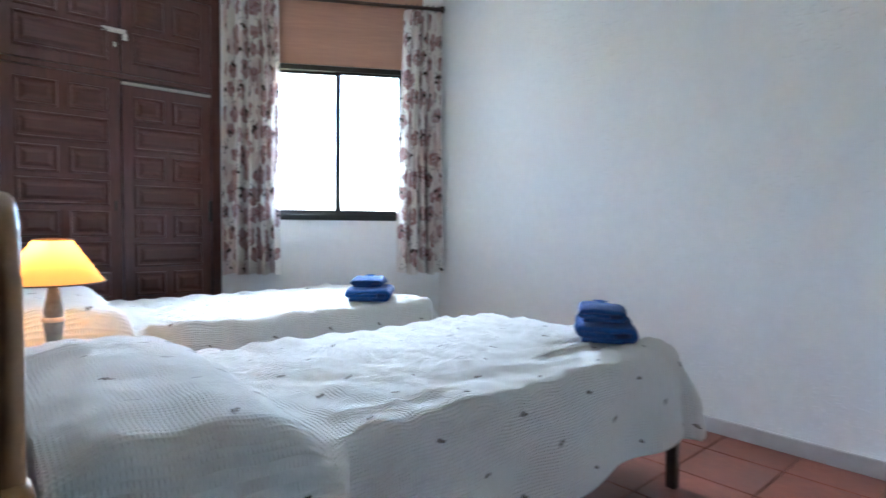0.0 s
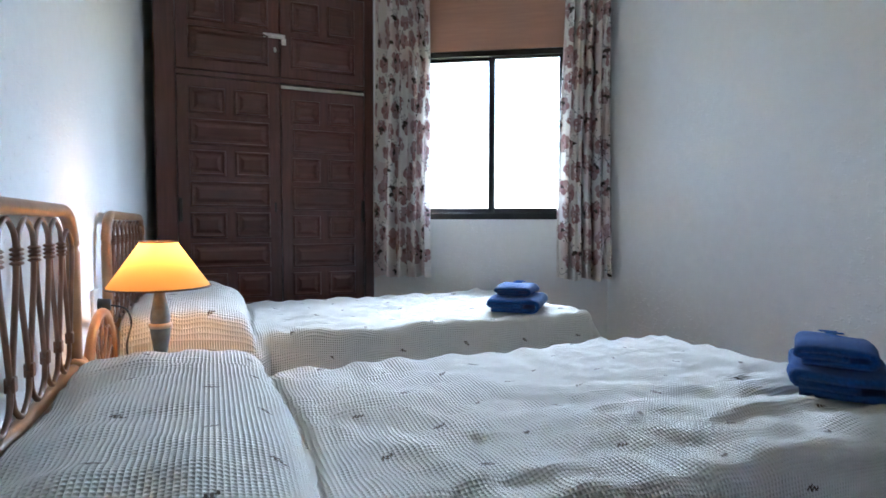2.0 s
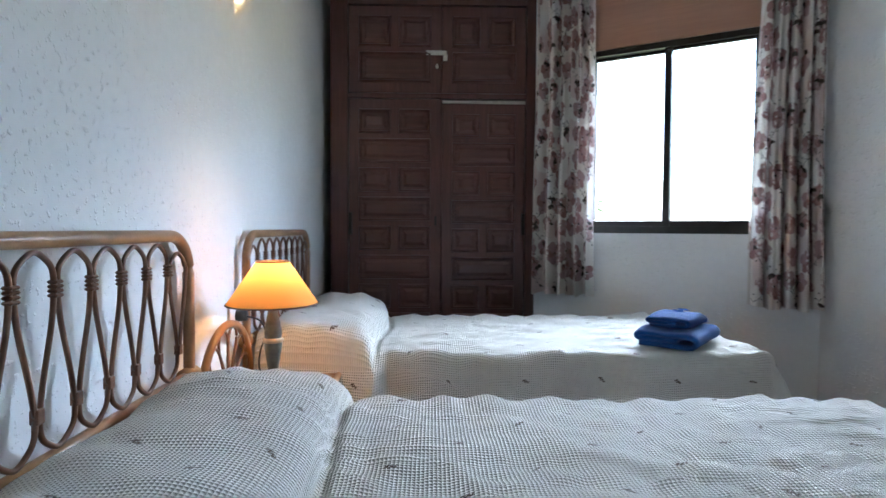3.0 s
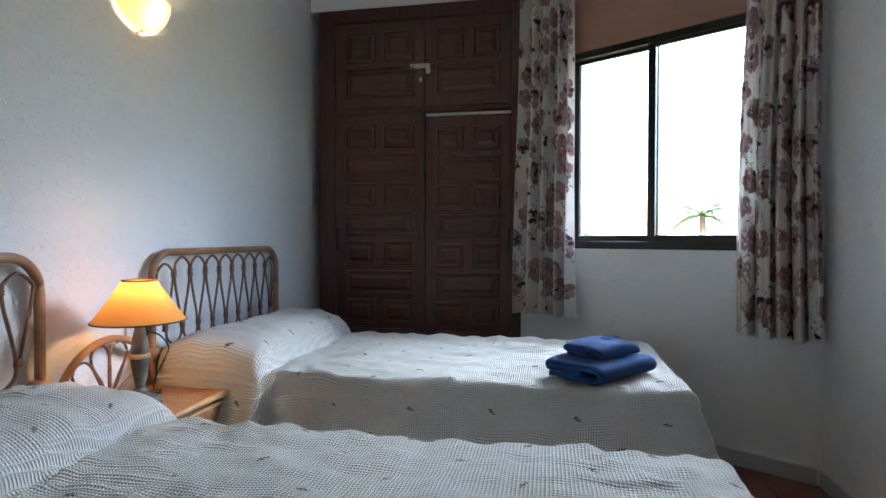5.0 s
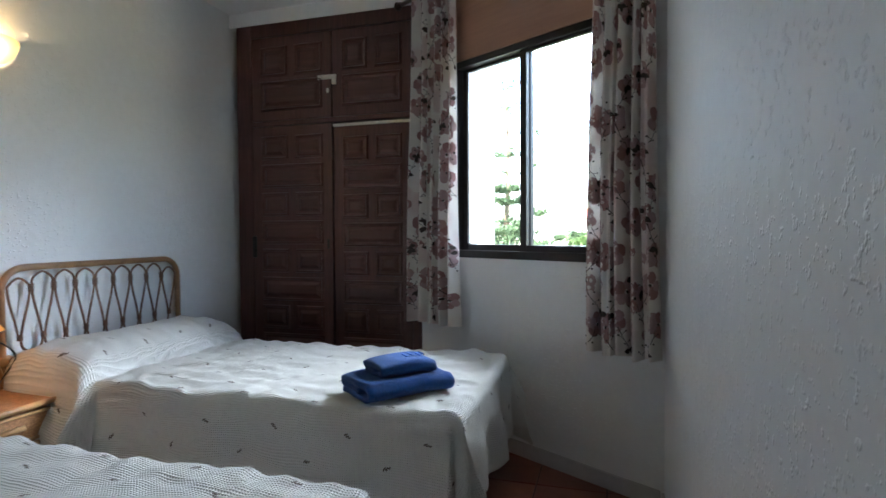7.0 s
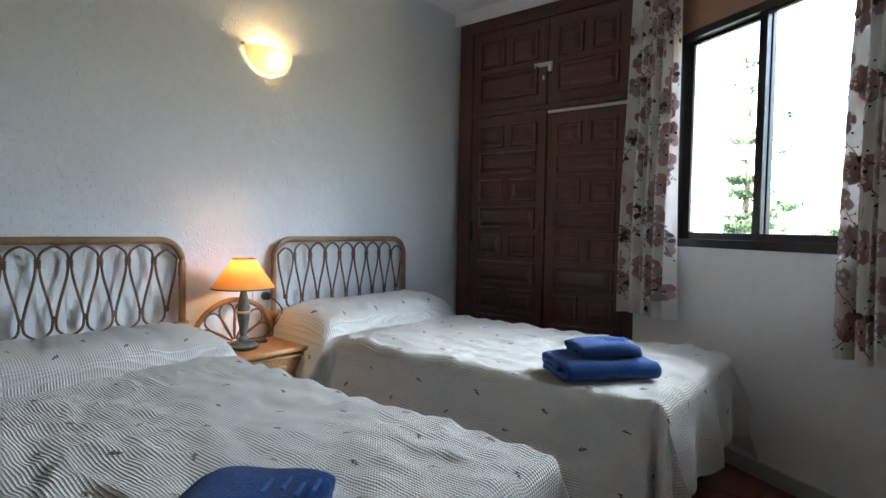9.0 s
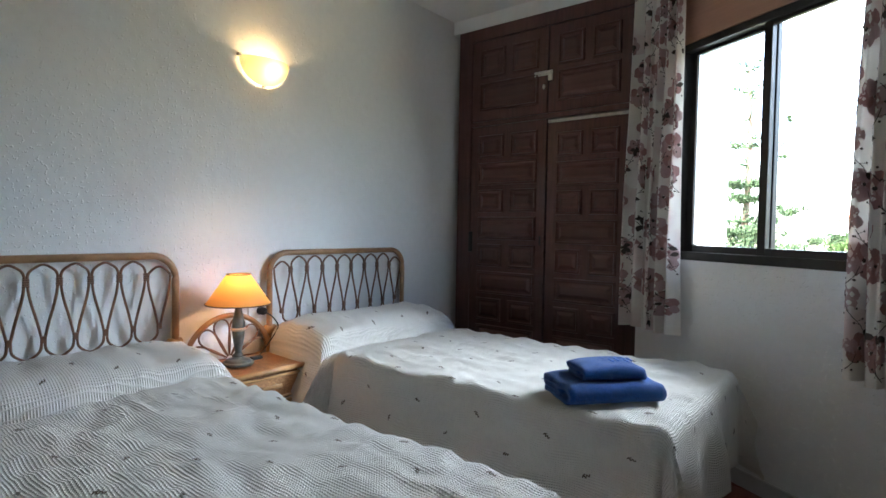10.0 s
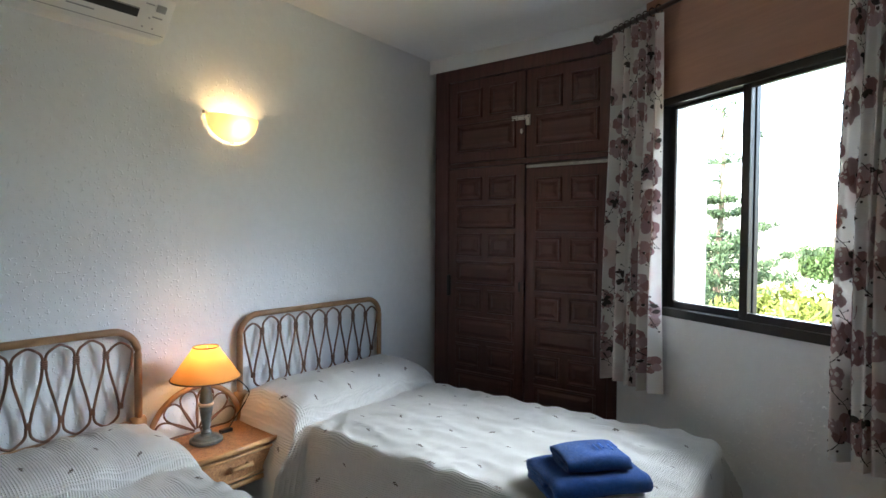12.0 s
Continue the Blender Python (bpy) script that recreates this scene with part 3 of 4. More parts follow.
            stem = [(bx + lean * (0.02 + 0.075 * t), by + 0.02 + 0.105 * t + 0.012 * math.sin(5 * t)) for t in (0, 0.2, 0.4, 0.6, 0.8, 1.0)]
            twig(dark, stem, 0.0013, 0.0030)
            tx, ty = stem[-1]
            for turn in (0.4, 1.6, 2.8)[: rnd.choice((1, 2, 3))]:
                leaf(dark, tx, ty, turn + rnd.uniform(-0.3, 0.3), rnd.uniform(0.028, 0.042), 0.0032)
            for (qx, qy), sg in zip(stem[1:5], (1, -1, 1, -1)):
                ex, ey = qx + sg * 0.022, qy - 0.012 + rnd.uniform(-0.008, 0.008)
                twig(dark, [(qx, qy), (ex, ey)], 0.0009, 0.0030)
                patch(dark, [(ex + 0.0045 * math.cos(q * 1.047), ey + 0.0045 * math.sin(q * 1.047)) for q in range(6)], 0.0032)
            x += 0.165 + rnd.uniform(-0.02, 0.02)
        y += 0.135
        row += 1
    for to, m, lab in ((pale, M_PETAL, "printed pale mauve petals"), (deep, M_PETAL_DEEP, "printed dark mauve petals"), (dark, M_LEAFPRINT, "printed dark leaves and twigs")):
        tagged(part("print", to, m, root, lab, smooth=True), kind="stuff")
    bm = bmesh.new()
    for k in range(folds + 2):
        u = (k + 0.5) / (folds + 2)
        s = s0 + (s1 - s0) * u
        tube(bm, [(s, ROD_D + 0.021 * math.cos(a), z1 + 0.022 + 0.021 * math.sin(a)) for a in [2 * math.pi * q / 12 for q in range(12)]],
             0.003, 6, closed=True)
    part("curtain_rings", bm, M_ROD, root, "dark wooden curtain rings")
    return root


ROD_Z = 2.458
curtain("curtain", 0.030, 0.380, 0.612, ROD_Z - 0.022, 6, 0.03, 3, "cream floral curtain gathered beside the wardrobe")
curtain("curtain", 1.215, 1.475, 0.612, ROD_Z - 0.022, 5, 0.07, 8, "cream floral curtain gathered beside the plain wall")
rod = thing("curtain_rod", "dark wooden curtain rod with ball finials above the window", "curtain rod", WALL)
part("pole", tube(bmesh.new(), [(-0.090, ROD_D, ROD_Z), (1.475, ROD_D, ROD_Z)], 0.012, 12), M_ROD, rod, smooth=True)
for s in (-0.095, 1.478):
    bm = bmesh.new()
    sgn = -1 if s < 0 else 1
    turned(bm, [(0.0005, -0.03), (0.016, -0.028), (0.018, -0.018), (0.012, -0.012), (0.022, 0.0), (0.026, 0.012), (0.020, 0.026), (0.0005, 0.033)], 16)
    bmesh.ops.transform(bm, matrix=pose(s, ROD_D, ROD_Z, 0, 90 * sgn, 0) @ Matrix.Diagonal((1, 1, 0.8, 1)), verts=bm.verts)
    part("finial", bm, M_ROD, rod, smooth=True)
for s in (0.03, 1.44):
    bm = one_box(s - 0.008, s + 0.008, ROD_D, -0.010, ROD_Z - 0.024, ROD_Z - 0.008, bevel=0.002)
    box(bm, s - 0.014, s + 0.014, -0.012, 0.0, ROD_Z - 0.05, ROD_Z + 0.03, bevel=0.002)
    part("bracket", bm, M_ROD, rod)

# ---- beds ----
BED_L, HALF, TOP, DROP = 1.97, 0.470, 0.548, 0.335


def sheet_point(u, v, seed, sag, rise, length=BED_L):
    """A place on a bedspread from its own metres: u from the head towards the foot, v across from the middle."""
    e_u, e_v = max(0.0, u - (length - 0.045)), max(0.0, abs(v) - (HALF - 0.045))
    sg = 1 if v >= 0 else -1
    x, y = min(u, length - 0.045), sg * min(abs(v), HALF - 0.045)
    lie = u + 0.35 * v
    ripple = 0.010 * noise.noise(Vector((u * 3.0, v * 4.5, seed))) + 0.012 * noise.noise(Vector((lie * 5.5, v * 14.0, seed + 5)))
    fold = noise.noise(Vector((lie * 4.0, v * 11.0, seed + 20)))
    ripple += 0.015 * max(0.0, 1 - abs(fold) * 5.0) * max(0.0, noise.noise(Vector((u * 2.2, v * 2.5, seed + 31))) + 0.25)
    ripple += 0.0042 * math.sin(u * 46 + 3 * noise.noise(Vector((u * 4, v * 5, seed + 9)))) * max(0.0, min(1.0, (abs(v) - 0.15) / 0.25)) * (e_v < 0.06)
    lying = max(0.0, 1 - (e_u + e_v) / 0.05) * min(1.0, max(0.0, (u - 0.45) / 0.1))
    ripple += lying * (0.0055 * noise.noise(Vector((u * 17.0, v * 21.0, seed + 43))) + 0.0030 * noise.noise(Vector((u * 31.0, v * 29.0, seed + 57))))
    # the pillow under the cloth, with a tuck along its foot side
    p = 0.0
    tuck = 0.485 + 0.012 * math.sin(v * 9 + seed)
    if 0.02 < u < tuck + 0.05:
        a = (u - 0.03) / (tuck - 0.03)
        if a < 1:
            p = rise * max(0.0, 1 - abs(2 * a - 0.96) ** 3.0) ** 0.5
        p -= 0.015 * math.exp(-((u - tuck - 0.004) / 0.012) ** 2)
    across = max(0.0, 1 - (abs(v) / (HALF + 0.03)) ** 8) ** 0.6
    z = TOP + p * across + ripple
    r = 0.044
    out = 0.0
    e = (e_u ** sag + e_v ** sag) ** (1 / sag) if e_u and e_v else e_u + e_v
    if e > 0:
        bend = min(e, r * math.pi / 2)
        out = r * math.sin(bend / r)
        z -= r * (1 - math.cos(bend / r))
        left = e - bend
        if left > 0:
            ang = math.atan2(e_v, e_u)
            corner = math.sin(2 * ang) if e_u and e_v else 0.0
            along = u if e_v > e_u else v
            wave = 0.016 * math.sin(along * 13 + seed * 2) + 0.012 * noise.noise(Vector((along * 4, seed, 2.0)))
            wave += corner * 0.05 * math.sin(ang * 9 + seed)
            if e_u > e_v:
                wave += 0.020 * math.sin(v * 24 + seed) * min(1.0, left / 0.15)
            z -= left * 0.985
            out += left * (0.09 + 0.14 * corner) + wave * min(1.0, left / 0.2)
        if e_v > 0 and 0.0 < u < 0.60:
            out += 0.115 * (u / 0.5) ** 0.5 * max(0.0, min(1.0, (0.53 - u) / 0.04)) * min(1.0, e_v / 0.20)
        ang = math.atan2(e_v, e_u)
        x += out * math.cos(ang) * (1 if e_u else 0)
        y += sg * out * math.sin(ang)
    return Vector((x, y, z))


def bedspread(centre, seed, sag, rise, label, length=BED_L, drop=DROP):
    root = thing("bedspread", label, "bedspread", pose(0.0, centre, 0.0), "bedspreads")
    bm = bmesh.new()
    layer = bm.loops.layers.uv.new("cloth")
    us = np.concatenate((np.linspace(0.060, 0.44, 30), np.linspace(0.445, 0.54, 30), np.linspace(0.553, length + drop - 0.02, 134)))
    vs = np.linspace(-(HALF + drop), HALF + drop, 128)
    grid = [[bm.verts.new(sheet_point(u, v, seed, sag, rise, length)) for v in vs] for u in us]
    for i in range(len(us) - 1):
        for j in range(len(vs) - 1):
            ids = ((i, j), (i + 1, j), (i + 1, j + 1), (i, j + 1))
            f = bm.faces.new([grid[a][b] for a, b in ids])
            f.smooth = True
            for loop, (a, b) in zip(f.loops, ids):
                loop[layer].uv = (us[a], vs[b])
    sheet = part("sheet", bm, M_SPREAD, root)
    thick = sheet.modifiers.new("thickness", "SOLIDIFY")
    thick.thickness, thick.offset = 0.006, -1
    # embroidered sprigs in a staggered lattice
    strokes = (((-0.013, -0.002), (-0.007, 0.006)), ((-0.007, 0.006), (-0.002, -0.004)), ((-0.002, -0.004), (0.004, 0.005)),
               ((0.004, 0.005), (0.009, -0.003)), ((0.009, -0.003), (0.014, 0.004)), ((-0.004, 0.004), (-0.001, 0.009)))
    bm = bmesh.new()
    rnd = random.Random(seed)
    row = 0
    v = -(HALF + drop) + 0.05
    while v < HALF + drop - 0.03:
        u = 0.20 + (0.138 if row % 2 else 0.0)
        while u < length + drop - 0.06:
            u0, u = u, (u - 0.055 if 0.44 < u < 0.54 else u)   # keep clear of the tuck
            turn = rnd.uniform(-0.5, 0.5) + (0.6 if row % 2 else -0.4)
            c, s = math.cos(turn), math.sin(turn)
            grow = rnd.uniform(0.8, 1.1)
            for (a0, b0), (a1, b1) in strokes:
                w = 0.0020
                nx, ny = -(b1 - b0), a1 - a0
                ln = math.hypot(nx, ny)
                nx, ny = nx / ln * w, ny / ln * w
                quad = []
                for a, b in ((a0 - nx, b0 - ny), (a1 - nx, b1 - ny), (a1 + nx, b1 + ny), (a0 + nx, b0 + ny)):
                    uu, vv = u + grow * (c * a - s * b), v + grow * (s * a + c * b)
                    p = sheet_point(uu, vv, seed, sag, rise, length)
                    n = (sheet_point(uu + 0.004, vv, seed, sag, rise, length) - p).cross(sheet_point(uu, vv + 0.004, seed, sag, rise, length) - p).normalized()
                    quad.append(bm.verts.new(p + 0.0028 * n))
                bm.faces.new(quad)
            u = u0 + 0.277
        v += 0.104
        row += 1
    sprigs = part("embroidery", bm, M_MOTIF, root, "small dark embroidered sprigs")
    tagged(sprigs, kind="stuff")
    return root


def bed(centre, label, length=BED_L, base=BED_L):
    root = thing("single_bed", label, "bed", pose(0.0, centre, 0.0), "beds")
    bm = one_box(0.085, length - 0.03, -HALF + 0.03, HALF - 0.03, 0.32, TOP - 0.018, bevel=0.04, seg=4)
    part("mattress", bm, M_MATTRESS, root, "white mattress hidden under the spread", smooth=True)
    bm = bmesh.new()
    box(bm, 0.08, base + 0.012, -HALF + 0.015, -HALF + 0.05, 0.262, 0.312, bevel=0.003)
    box(bm, 0.08, base + 0.012, HALF - 0.05, HALF - 0.015, 0.262, 0.312, bevel=0.003)
    box(bm, 0.08, 0.11, -HALF + 0.06, HALF - 0.06, 0.27, 0.315, bevel=0.003)
    box(bm, base - 0.018, base + 0.010, -HALF + 0.05, HALF - 0.05, 0.264, 0.310, bevel=0.003)
    for k in range(9):
        x = 0.25 + 0.19 * k
        box(bm, x, x + 0.07, -HALF + 0.06, HALF - 0.06, 0.300, 0.316, bevel=0.002)
    part("base_frame", bm, M_BEDFRAME, root, "dark metal bed base")
    for x in (0.16, base - 0.045):
        for y in (-HALF + 0.05, HALF - 0.05):
            bm = one_box(x - 0.018, x + 0.018, y - 0.018, y + 0.018, 0.0, 0.300, bevel=0.004)
            box(bm, x - 0.024, x + 0.024, y - 0.024, y + 0.024, 0.235, 0.268, bevel=0.004)
            part("leg", bm, M_BEDFRAME, root)
    part("pillow", one_box(0.12, 0.42, -HALF + 0.14, HALF - 0.14, TOP - 0.015, TOP + 0.045, bevel=0.025, seg=4), M_MATTRESS, root, smooth=True)
    return root


BED_NEAR, BED_FAR = -2.455, -1.030
bed(BED_NEAR, "single bed with a dark metal base, made up beside the doorway", 1.90, 1.985)
bed(BED_FAR, "single bed with a dark metal base, made up beside the wardrobe", BED_L, BED_L - 0.07)
bedspread(BED_NEAR, 2.0, 8.0, 0.098, "off-white waffle bedspread with small sprigs over the bed by the doorway", 1.90, 0.305)
bedspread(BED_FAR, 7.0, 2.4, 0.125, "off-white waffle bedspread with small sprigs over the bed by the window")


# ---- rattan headboards ----
def headboard(centre, label):
    root = thing("rattan_headboard", label, "headboard", pose(0.030, centre, 0.0), "headboards")
    hw, zt, zb, r = 0.482, 0.978, 0.596, 0.0150
    arc = 0.10
    line = [(0, -hw, 0.0), (0, -hw, 0.4), (0, -hw, zt - arc)]
    line += [(0, -hw + arc * (1 - math.cos(a)), zt - arc + arc * math.sin(a)) for a in [math.pi / 2 * k / 8 for k in range(1, 9)]]
    line += [(0, hw - arc * (1 - math.cos(a)), zt - arc + arc * math.sin(a)) for a in [math.pi / 2 * (8 - k) / 8 for k in range(0, 9)]]
    line += [(0, hw, 0.4), (0, hw, 0.0)]
    part("outer_frame", tube(bmesh.new(), line, r, 12), M_RATTAN, root, "thick bent cane frame", smooth=True)
    part("lower_rail", tube(bmesh.new(), [(0, -hw, zb), (0, hw, zb)], 0.0140, 12), M_RATTAN, root, smooth=True)
    n = 9
    inner = 2 * (hw - 0.019)
    w = inner / n
    z_top, z_up, z_low, z_bot = zt - 0.021, zt - 0.086, zb + 0.086, zb + 0.017
    for k in range(n):
        c = -hw + 0.019 + (k + 0.5) * w
        hl = w / 2 - 0.0045
        top_k = z_top - (0.024 if k in (0, n - 1) else 0.0)
        right = [(0.5 * hl, top_k - 0.010), (0.92 * hl, top_k - 0.030), (hl, z_up), (0.84 * hl, z_up - 0.06), (0.36 * hl, z_low + 0.06),
                 (0.10 * hl, z_low)]
        pts = [(0.003, c - y, z) for y, z in right[::-1]] + [(0.003, c, top_k)] + [(0.003, c + y, z) for y, z in right]
        part("cane_loop", tube(bmesh.new(), curve_through(pts, 5), 0.0052, 6), M_CANE, root, smooth=True)
        part("cane_binding", one_box(-0.005, 0.011, c - 0.009, c + 0.009, z_low - 0.013, z_low + 0.013, bevel=0.003), M_BINDING, root)
    for k in range(n + 1):
        c = -hw + 0.019 + k * w
        left_end, right_end = k > 0, k < n
        hl = w / 2 - 0.005
        pts = []
        if left_end:
            pts += [(0.003, c - hl, z_low), (0.003, c - 0.93 * hl, z_low - 0.035), (0.003, c - 0.60 * hl, z_bot + 0.014)]
        pts += [(0.003, c, z_bot)]
        if right_end:
            pts += [(0.003, c + 0.60 * hl, z_bot + 0.014), (0.003, c + 0.93 * hl, z_low - 0.035), (0.003, c + hl, z_low)]
        if 0 < k < n:
            part("cane_foot_loop", tube(bmesh.new(), curve_through(pts, 5), 0.0052, 6), M_CANE, root, smooth=True)
            bm = bmesh.new()
            for q in (-0.012, -0.004, 0.004, 0.012):
                box(bm, -0.006, 0.012, c - 0.0115, c + 0.0115, z_up + q - 0.0034, z_up + q + 0.0034, bevel=0.003, seg=1)
            part("cane_binding", bm, M_BINDING, root)
    for y in (-hw, hw):
        sgn = -1 if y < 0 else 1
        bm = tube(bmesh.new(), [(0.0, y - sgn * 0.030, zb), (0.0, y + sgn * 0.024, zb)], 0.024, 12)
        part("corner_wrap", bm, M_RATTAN_PALE, root, smooth=True)
    return root


headboard(-2.445, "bent rattan headboard with looped canes behind the bed by the doorway")
headboard(-1.015, "bent rattan headboard with looped canes behind the bed by the wardrobe")

# ---- nightstand ----
NS_Y0, NS_Y1, NS_X1, NS_Z = -1.935, -1.505, 0.372, 0.490
ns = thing("rattan_nightstand", "rattan nightstand with a drawer and a fan-shaped back", "nightstand")
part("top", one_box(0.050, NS_X1 - 0.010, NS_Y0 + 0.010, NS_Y1 - 0.010, NS_Z - 0.014, NS_Z, bevel=0.003), M_WEAVE, ns, "woven cane top")
for a, b in (((NS_X1 - 0.006, NS_Y0, NS_Z - 0.006), (NS_X1 - 0.006, NS_Y1, NS_Z - 0.006)), ((0.05, NS_Y0 + 0.004, NS_Z - 0.006), (NS_X1, NS_Y0 + 0.004, NS_Z - 0.006)),
             ((0.05, NS_Y1 - 0.004, NS_Z - 0.006), (NS_X1, NS_Y1 - 0.004, NS_Z - 0.006)), ((NS_X1 - 0.008, NS_Y0, 0.340), (NS_X1 - 0.008, NS_Y1, 0.340))):
    part("edge_cane", tube(bmesh.new(), [a, b], 0.011, 10), M_RATTAN_PALE, ns, smooth=True)
part("body", one_box(0.055, NS_X1 - 0.030, NS_Y0 + 0.014, NS_Y1 - 0.014, 0.345, NS_Z - 0.016, bevel=0.002), M_WEAVE, ns)
drawer = part("drawer", one_box(NS_X1 - 0.029, NS_X1 - 0.012, NS_Y0 + 0.026, NS_Y1 - 0.026, 0.358, NS_Z - 0.030, bevel=0.003), M_WEAVE, ns, "woven cane drawer front")
for z in (0.362, NS_Z - 0.034):
    part("drawer_edge", tube(bmesh.new(), [(NS_X1 - 0.009, NS_Y0 + 0.022, z), (NS_X1 - 0.009, NS_Y1 - 0.022, z)], 0.0065, 8), M_RATTAN_PALE, drawer, smooth=True)
for y in (NS_Y0 + 0.026, NS_Y1 - 0.026):
    part("drawer_edge", tube(bmesh.new(), [(NS_X1 - 0.009, y, 0.360), (NS_X1 - 0.009, y, NS_Z - 0.032)], 0.0065, 8), M_RATTAN_PALE, drawer, smooth=True)
bm = tube(bmesh.new(), [(NS_X1 + 0.014, -1.765, 0.418), (NS_X1 + 0.014, -1.672, 0.418)], 0.0095, 10)
tube(bm, [(NS_X1 - 0.012, -1.755, 0.418), (NS_X1 + 0.014, -1.755, 0.418)], 0.006, 8)
tube(bm, [(NS_X1 - 0.012, -1.682, 0.418), (NS_X1 + 0.014, -1.682, 0.418)], 0.006, 8)
part("drawer_handle", bm, M_RATTAN_PALE, drawer, "short cane handle", smooth=True)
for x in (0.066, NS_X1 - 0.016):
    for y in (NS_Y0 + 0.014, NS_Y1 - 0.014):
        part("leg", tube(bmesh.new(), [(x, y, 0.0), (x, y, NS_Z - 0.012)], 0.0135, 10), M_RATTAN, ns, smooth=True)
part("lower_shelf", one_box(0.055, NS_X1 - 0.02, NS_Y0 + 0.02, NS_Y1 - 0.02, 0.120, 0.134, bevel=0.002), M_WEAVE, ns)
FAN_C, FAN_R = (NS_Y0 + NS_Y1) / 2, 0.213
fan = [(0.046, FAN_C + FAN_R * math.cos(a), NS_Z - 0.01 + FAN_R * math.sin(a)) for a in [math.pi * k / 24 for k in range(25)]]
part("fan_arch", tube(bmesh.new(), fan, 0.0125, 10), M_RATTAN, ns, "bent cane arch", smooth=True)
for k in range(6):
    a = math.pi * (k + 0.5) / 6
    d, side = Vector((0, math.cos(a), math.sin(a))), Vector((0, -math.sin(a), math.cos(a)))
    o = Vector((0.046, FAN_C, NS_Z))
    pts = [o + d * q + side * h for q, h in ((0.015, 0.004), (0.08, 0.018), (0.14, 0.036), (0.178, 0.030), (0.194, 0.0), (0.178, -0.030), (0.14, -0.036),
                                            (0.08, -0.018), (0.015, -0.004))]
    part("fan_petal", tube(bmesh.new(), curve_through(pts, 4), 0.0045, 6), M_CANE, ns, smooth=True)

# ---- table lamp, socket, cord ----
lamp = thing("table_lamp", "lit table lamp with an amber shade and weathered wooden foot", "table lamp", Matrix.Translation(LAMP))
bm = bmesh.new()
turned(bm, [(0.0005, 0), (0.062, 0.0), (0.066, 0.003), (0.066, 0.011), (0.062, 0.014), (0.056, 0.015), (0.054, 0.020), (0.050, 0.024), (0.040, 0.026),
            (0.026, 0.030), (0.020, 0.036), (0.022, 0.042), (0.019, 0.048), (0.0145, 0.054), (0.0145, 0.062)], 56)
part("base", bm, M_LAMPWOOD, lamp, "round weathered grey-green foot")
bm = bmesh.new()
turned(bm, [(0.015, 0.062), (0.017, 0.075), (0.023, 0.110), (0.027, 0.142), (0.027, 0.150)], 24)
part("lower_stem", bm, M_LAMPWOOD, lamp, smooth=True)
bm = bmesh.new()
turned(bm, [(0.027, 0.150), (0.031, 0.153), (0.031, 0.162), (0.025, 0.165)], 24)
part("collar", bm, M_LAMPPALE, lamp, "pale wooden ring", smooth=True)
bm = bmesh.new()
turned(bm, [(0.025, 0.165), (0.027, 0.180), (0.023, 0.205), (0.016, 0.240), (0.013, 0.258), (0.019, 0.264), (0.019, 0.272), (0.013, 0.276), (0.012, 0.290),
            (0.0005, 0.292)], 24)
part("upper_stem", bm, M_LAMPWOOD, lamp, smooth=True)
bm = bmesh.new()
SH_B, SH_T = 0.270, 0.400
turned(bm, [(0.137, SH_B), (0.049, SH_T)], 40)
shade = part("shade", bm, M_SHADE, lamp, "amber cloth shade lit from inside", smooth=True)
for r, z in ((0.1375, SH_B), (0.0495, SH_T)):
    part("shade_trim", tube(bmesh.new(), [(r * math.cos(a), r * math.sin(a), z) for a in [2 * math.pi * k / 40 for k in range(40)]], 0.0028, 6, closed=True),
         M_SHADE_TRIM, shade, "dark trim", smooth=True)
bm = bmesh.new()
for k in range(3):
    a = 2 * math.pi * k / 3 + 0.4
    tube(bm, [(0.010 * math.cos(a), 0.010 * math.sin(a), 0.300), (0.048 * math.cos(a), 0.048 * math.sin(a), SH_T - 0.004)], 0.0015, 5)
part("shade_holder", bm, M_CHROME, lamp)

socket = thing("wall_socket", "cream double wall socket with a black plug above the nightstand", "socket")
part("plate", one_box(0.0, 0.010, -1.600, -1.512, 0.655, 0.745, bevel=0.004), M_PLASTIC, socket)
bm = bmesh.new()
bmesh.ops.create_cone(bm, cap_ends=True, segments=20, radius1=0.021, radius2=0.018, depth=0.034, matrix=pose(0.027, -1.535, 0.692, 0, 90, 0))
part("plug", bm, M_BLACK, socket, "black plug", smooth=True)
cord = thing("lamp_cord", "thin black lamp cord with a switch on the nightstand", "cord")
part("wire", tube(bmesh.new(), curve_through([(0.045, -1.535, 0.690), (0.085, -1.520, 0.672), (0.095, -1.490, 0.62), (0.085, -1.520, 0.56), (0.10, -1.575, 0.515),
                                             (0.15, -1.640, 0.497), (0.17, -1.70, 0.496), (0.180, -1.740, 0.497)], 8), 0.0032, 6), M_BLACK, cord, smooth=True)
part("cord_switch", one_box(0.140, 0.166, -1.675, -1.620, 0.491, 0.506, bevel=0.004), M_BLACK, cord)

# ---- wall lamp ----
sconce = thing("wall_lamp", "lit frosted glass half-bowl wall lamp", "wall lamp", Matrix.Translation(SCONCE))
bm = bmesh.new()
rows = []
for j in range(13):
    b = math.pi / 2 * j / 12
    rows.append([bm.verts.new((0.008 + 0.085 * math.cos(b) * math.sin(math.pi * i / 24), 0.132 * math.cos(b) * math.cos(math.pi * i / 24), -0.116 * math.sin(b) - 0.002))
                 for i in range(25)])
for p, q in zip(rows, rows[1:]):
    for i in range(24):
        bm.faces.new((p[i], p[i + 1], q[i + 1], q[i]))
bmesh.ops.remove_doubles(bm, verts=bm.verts, dist=0.0004)
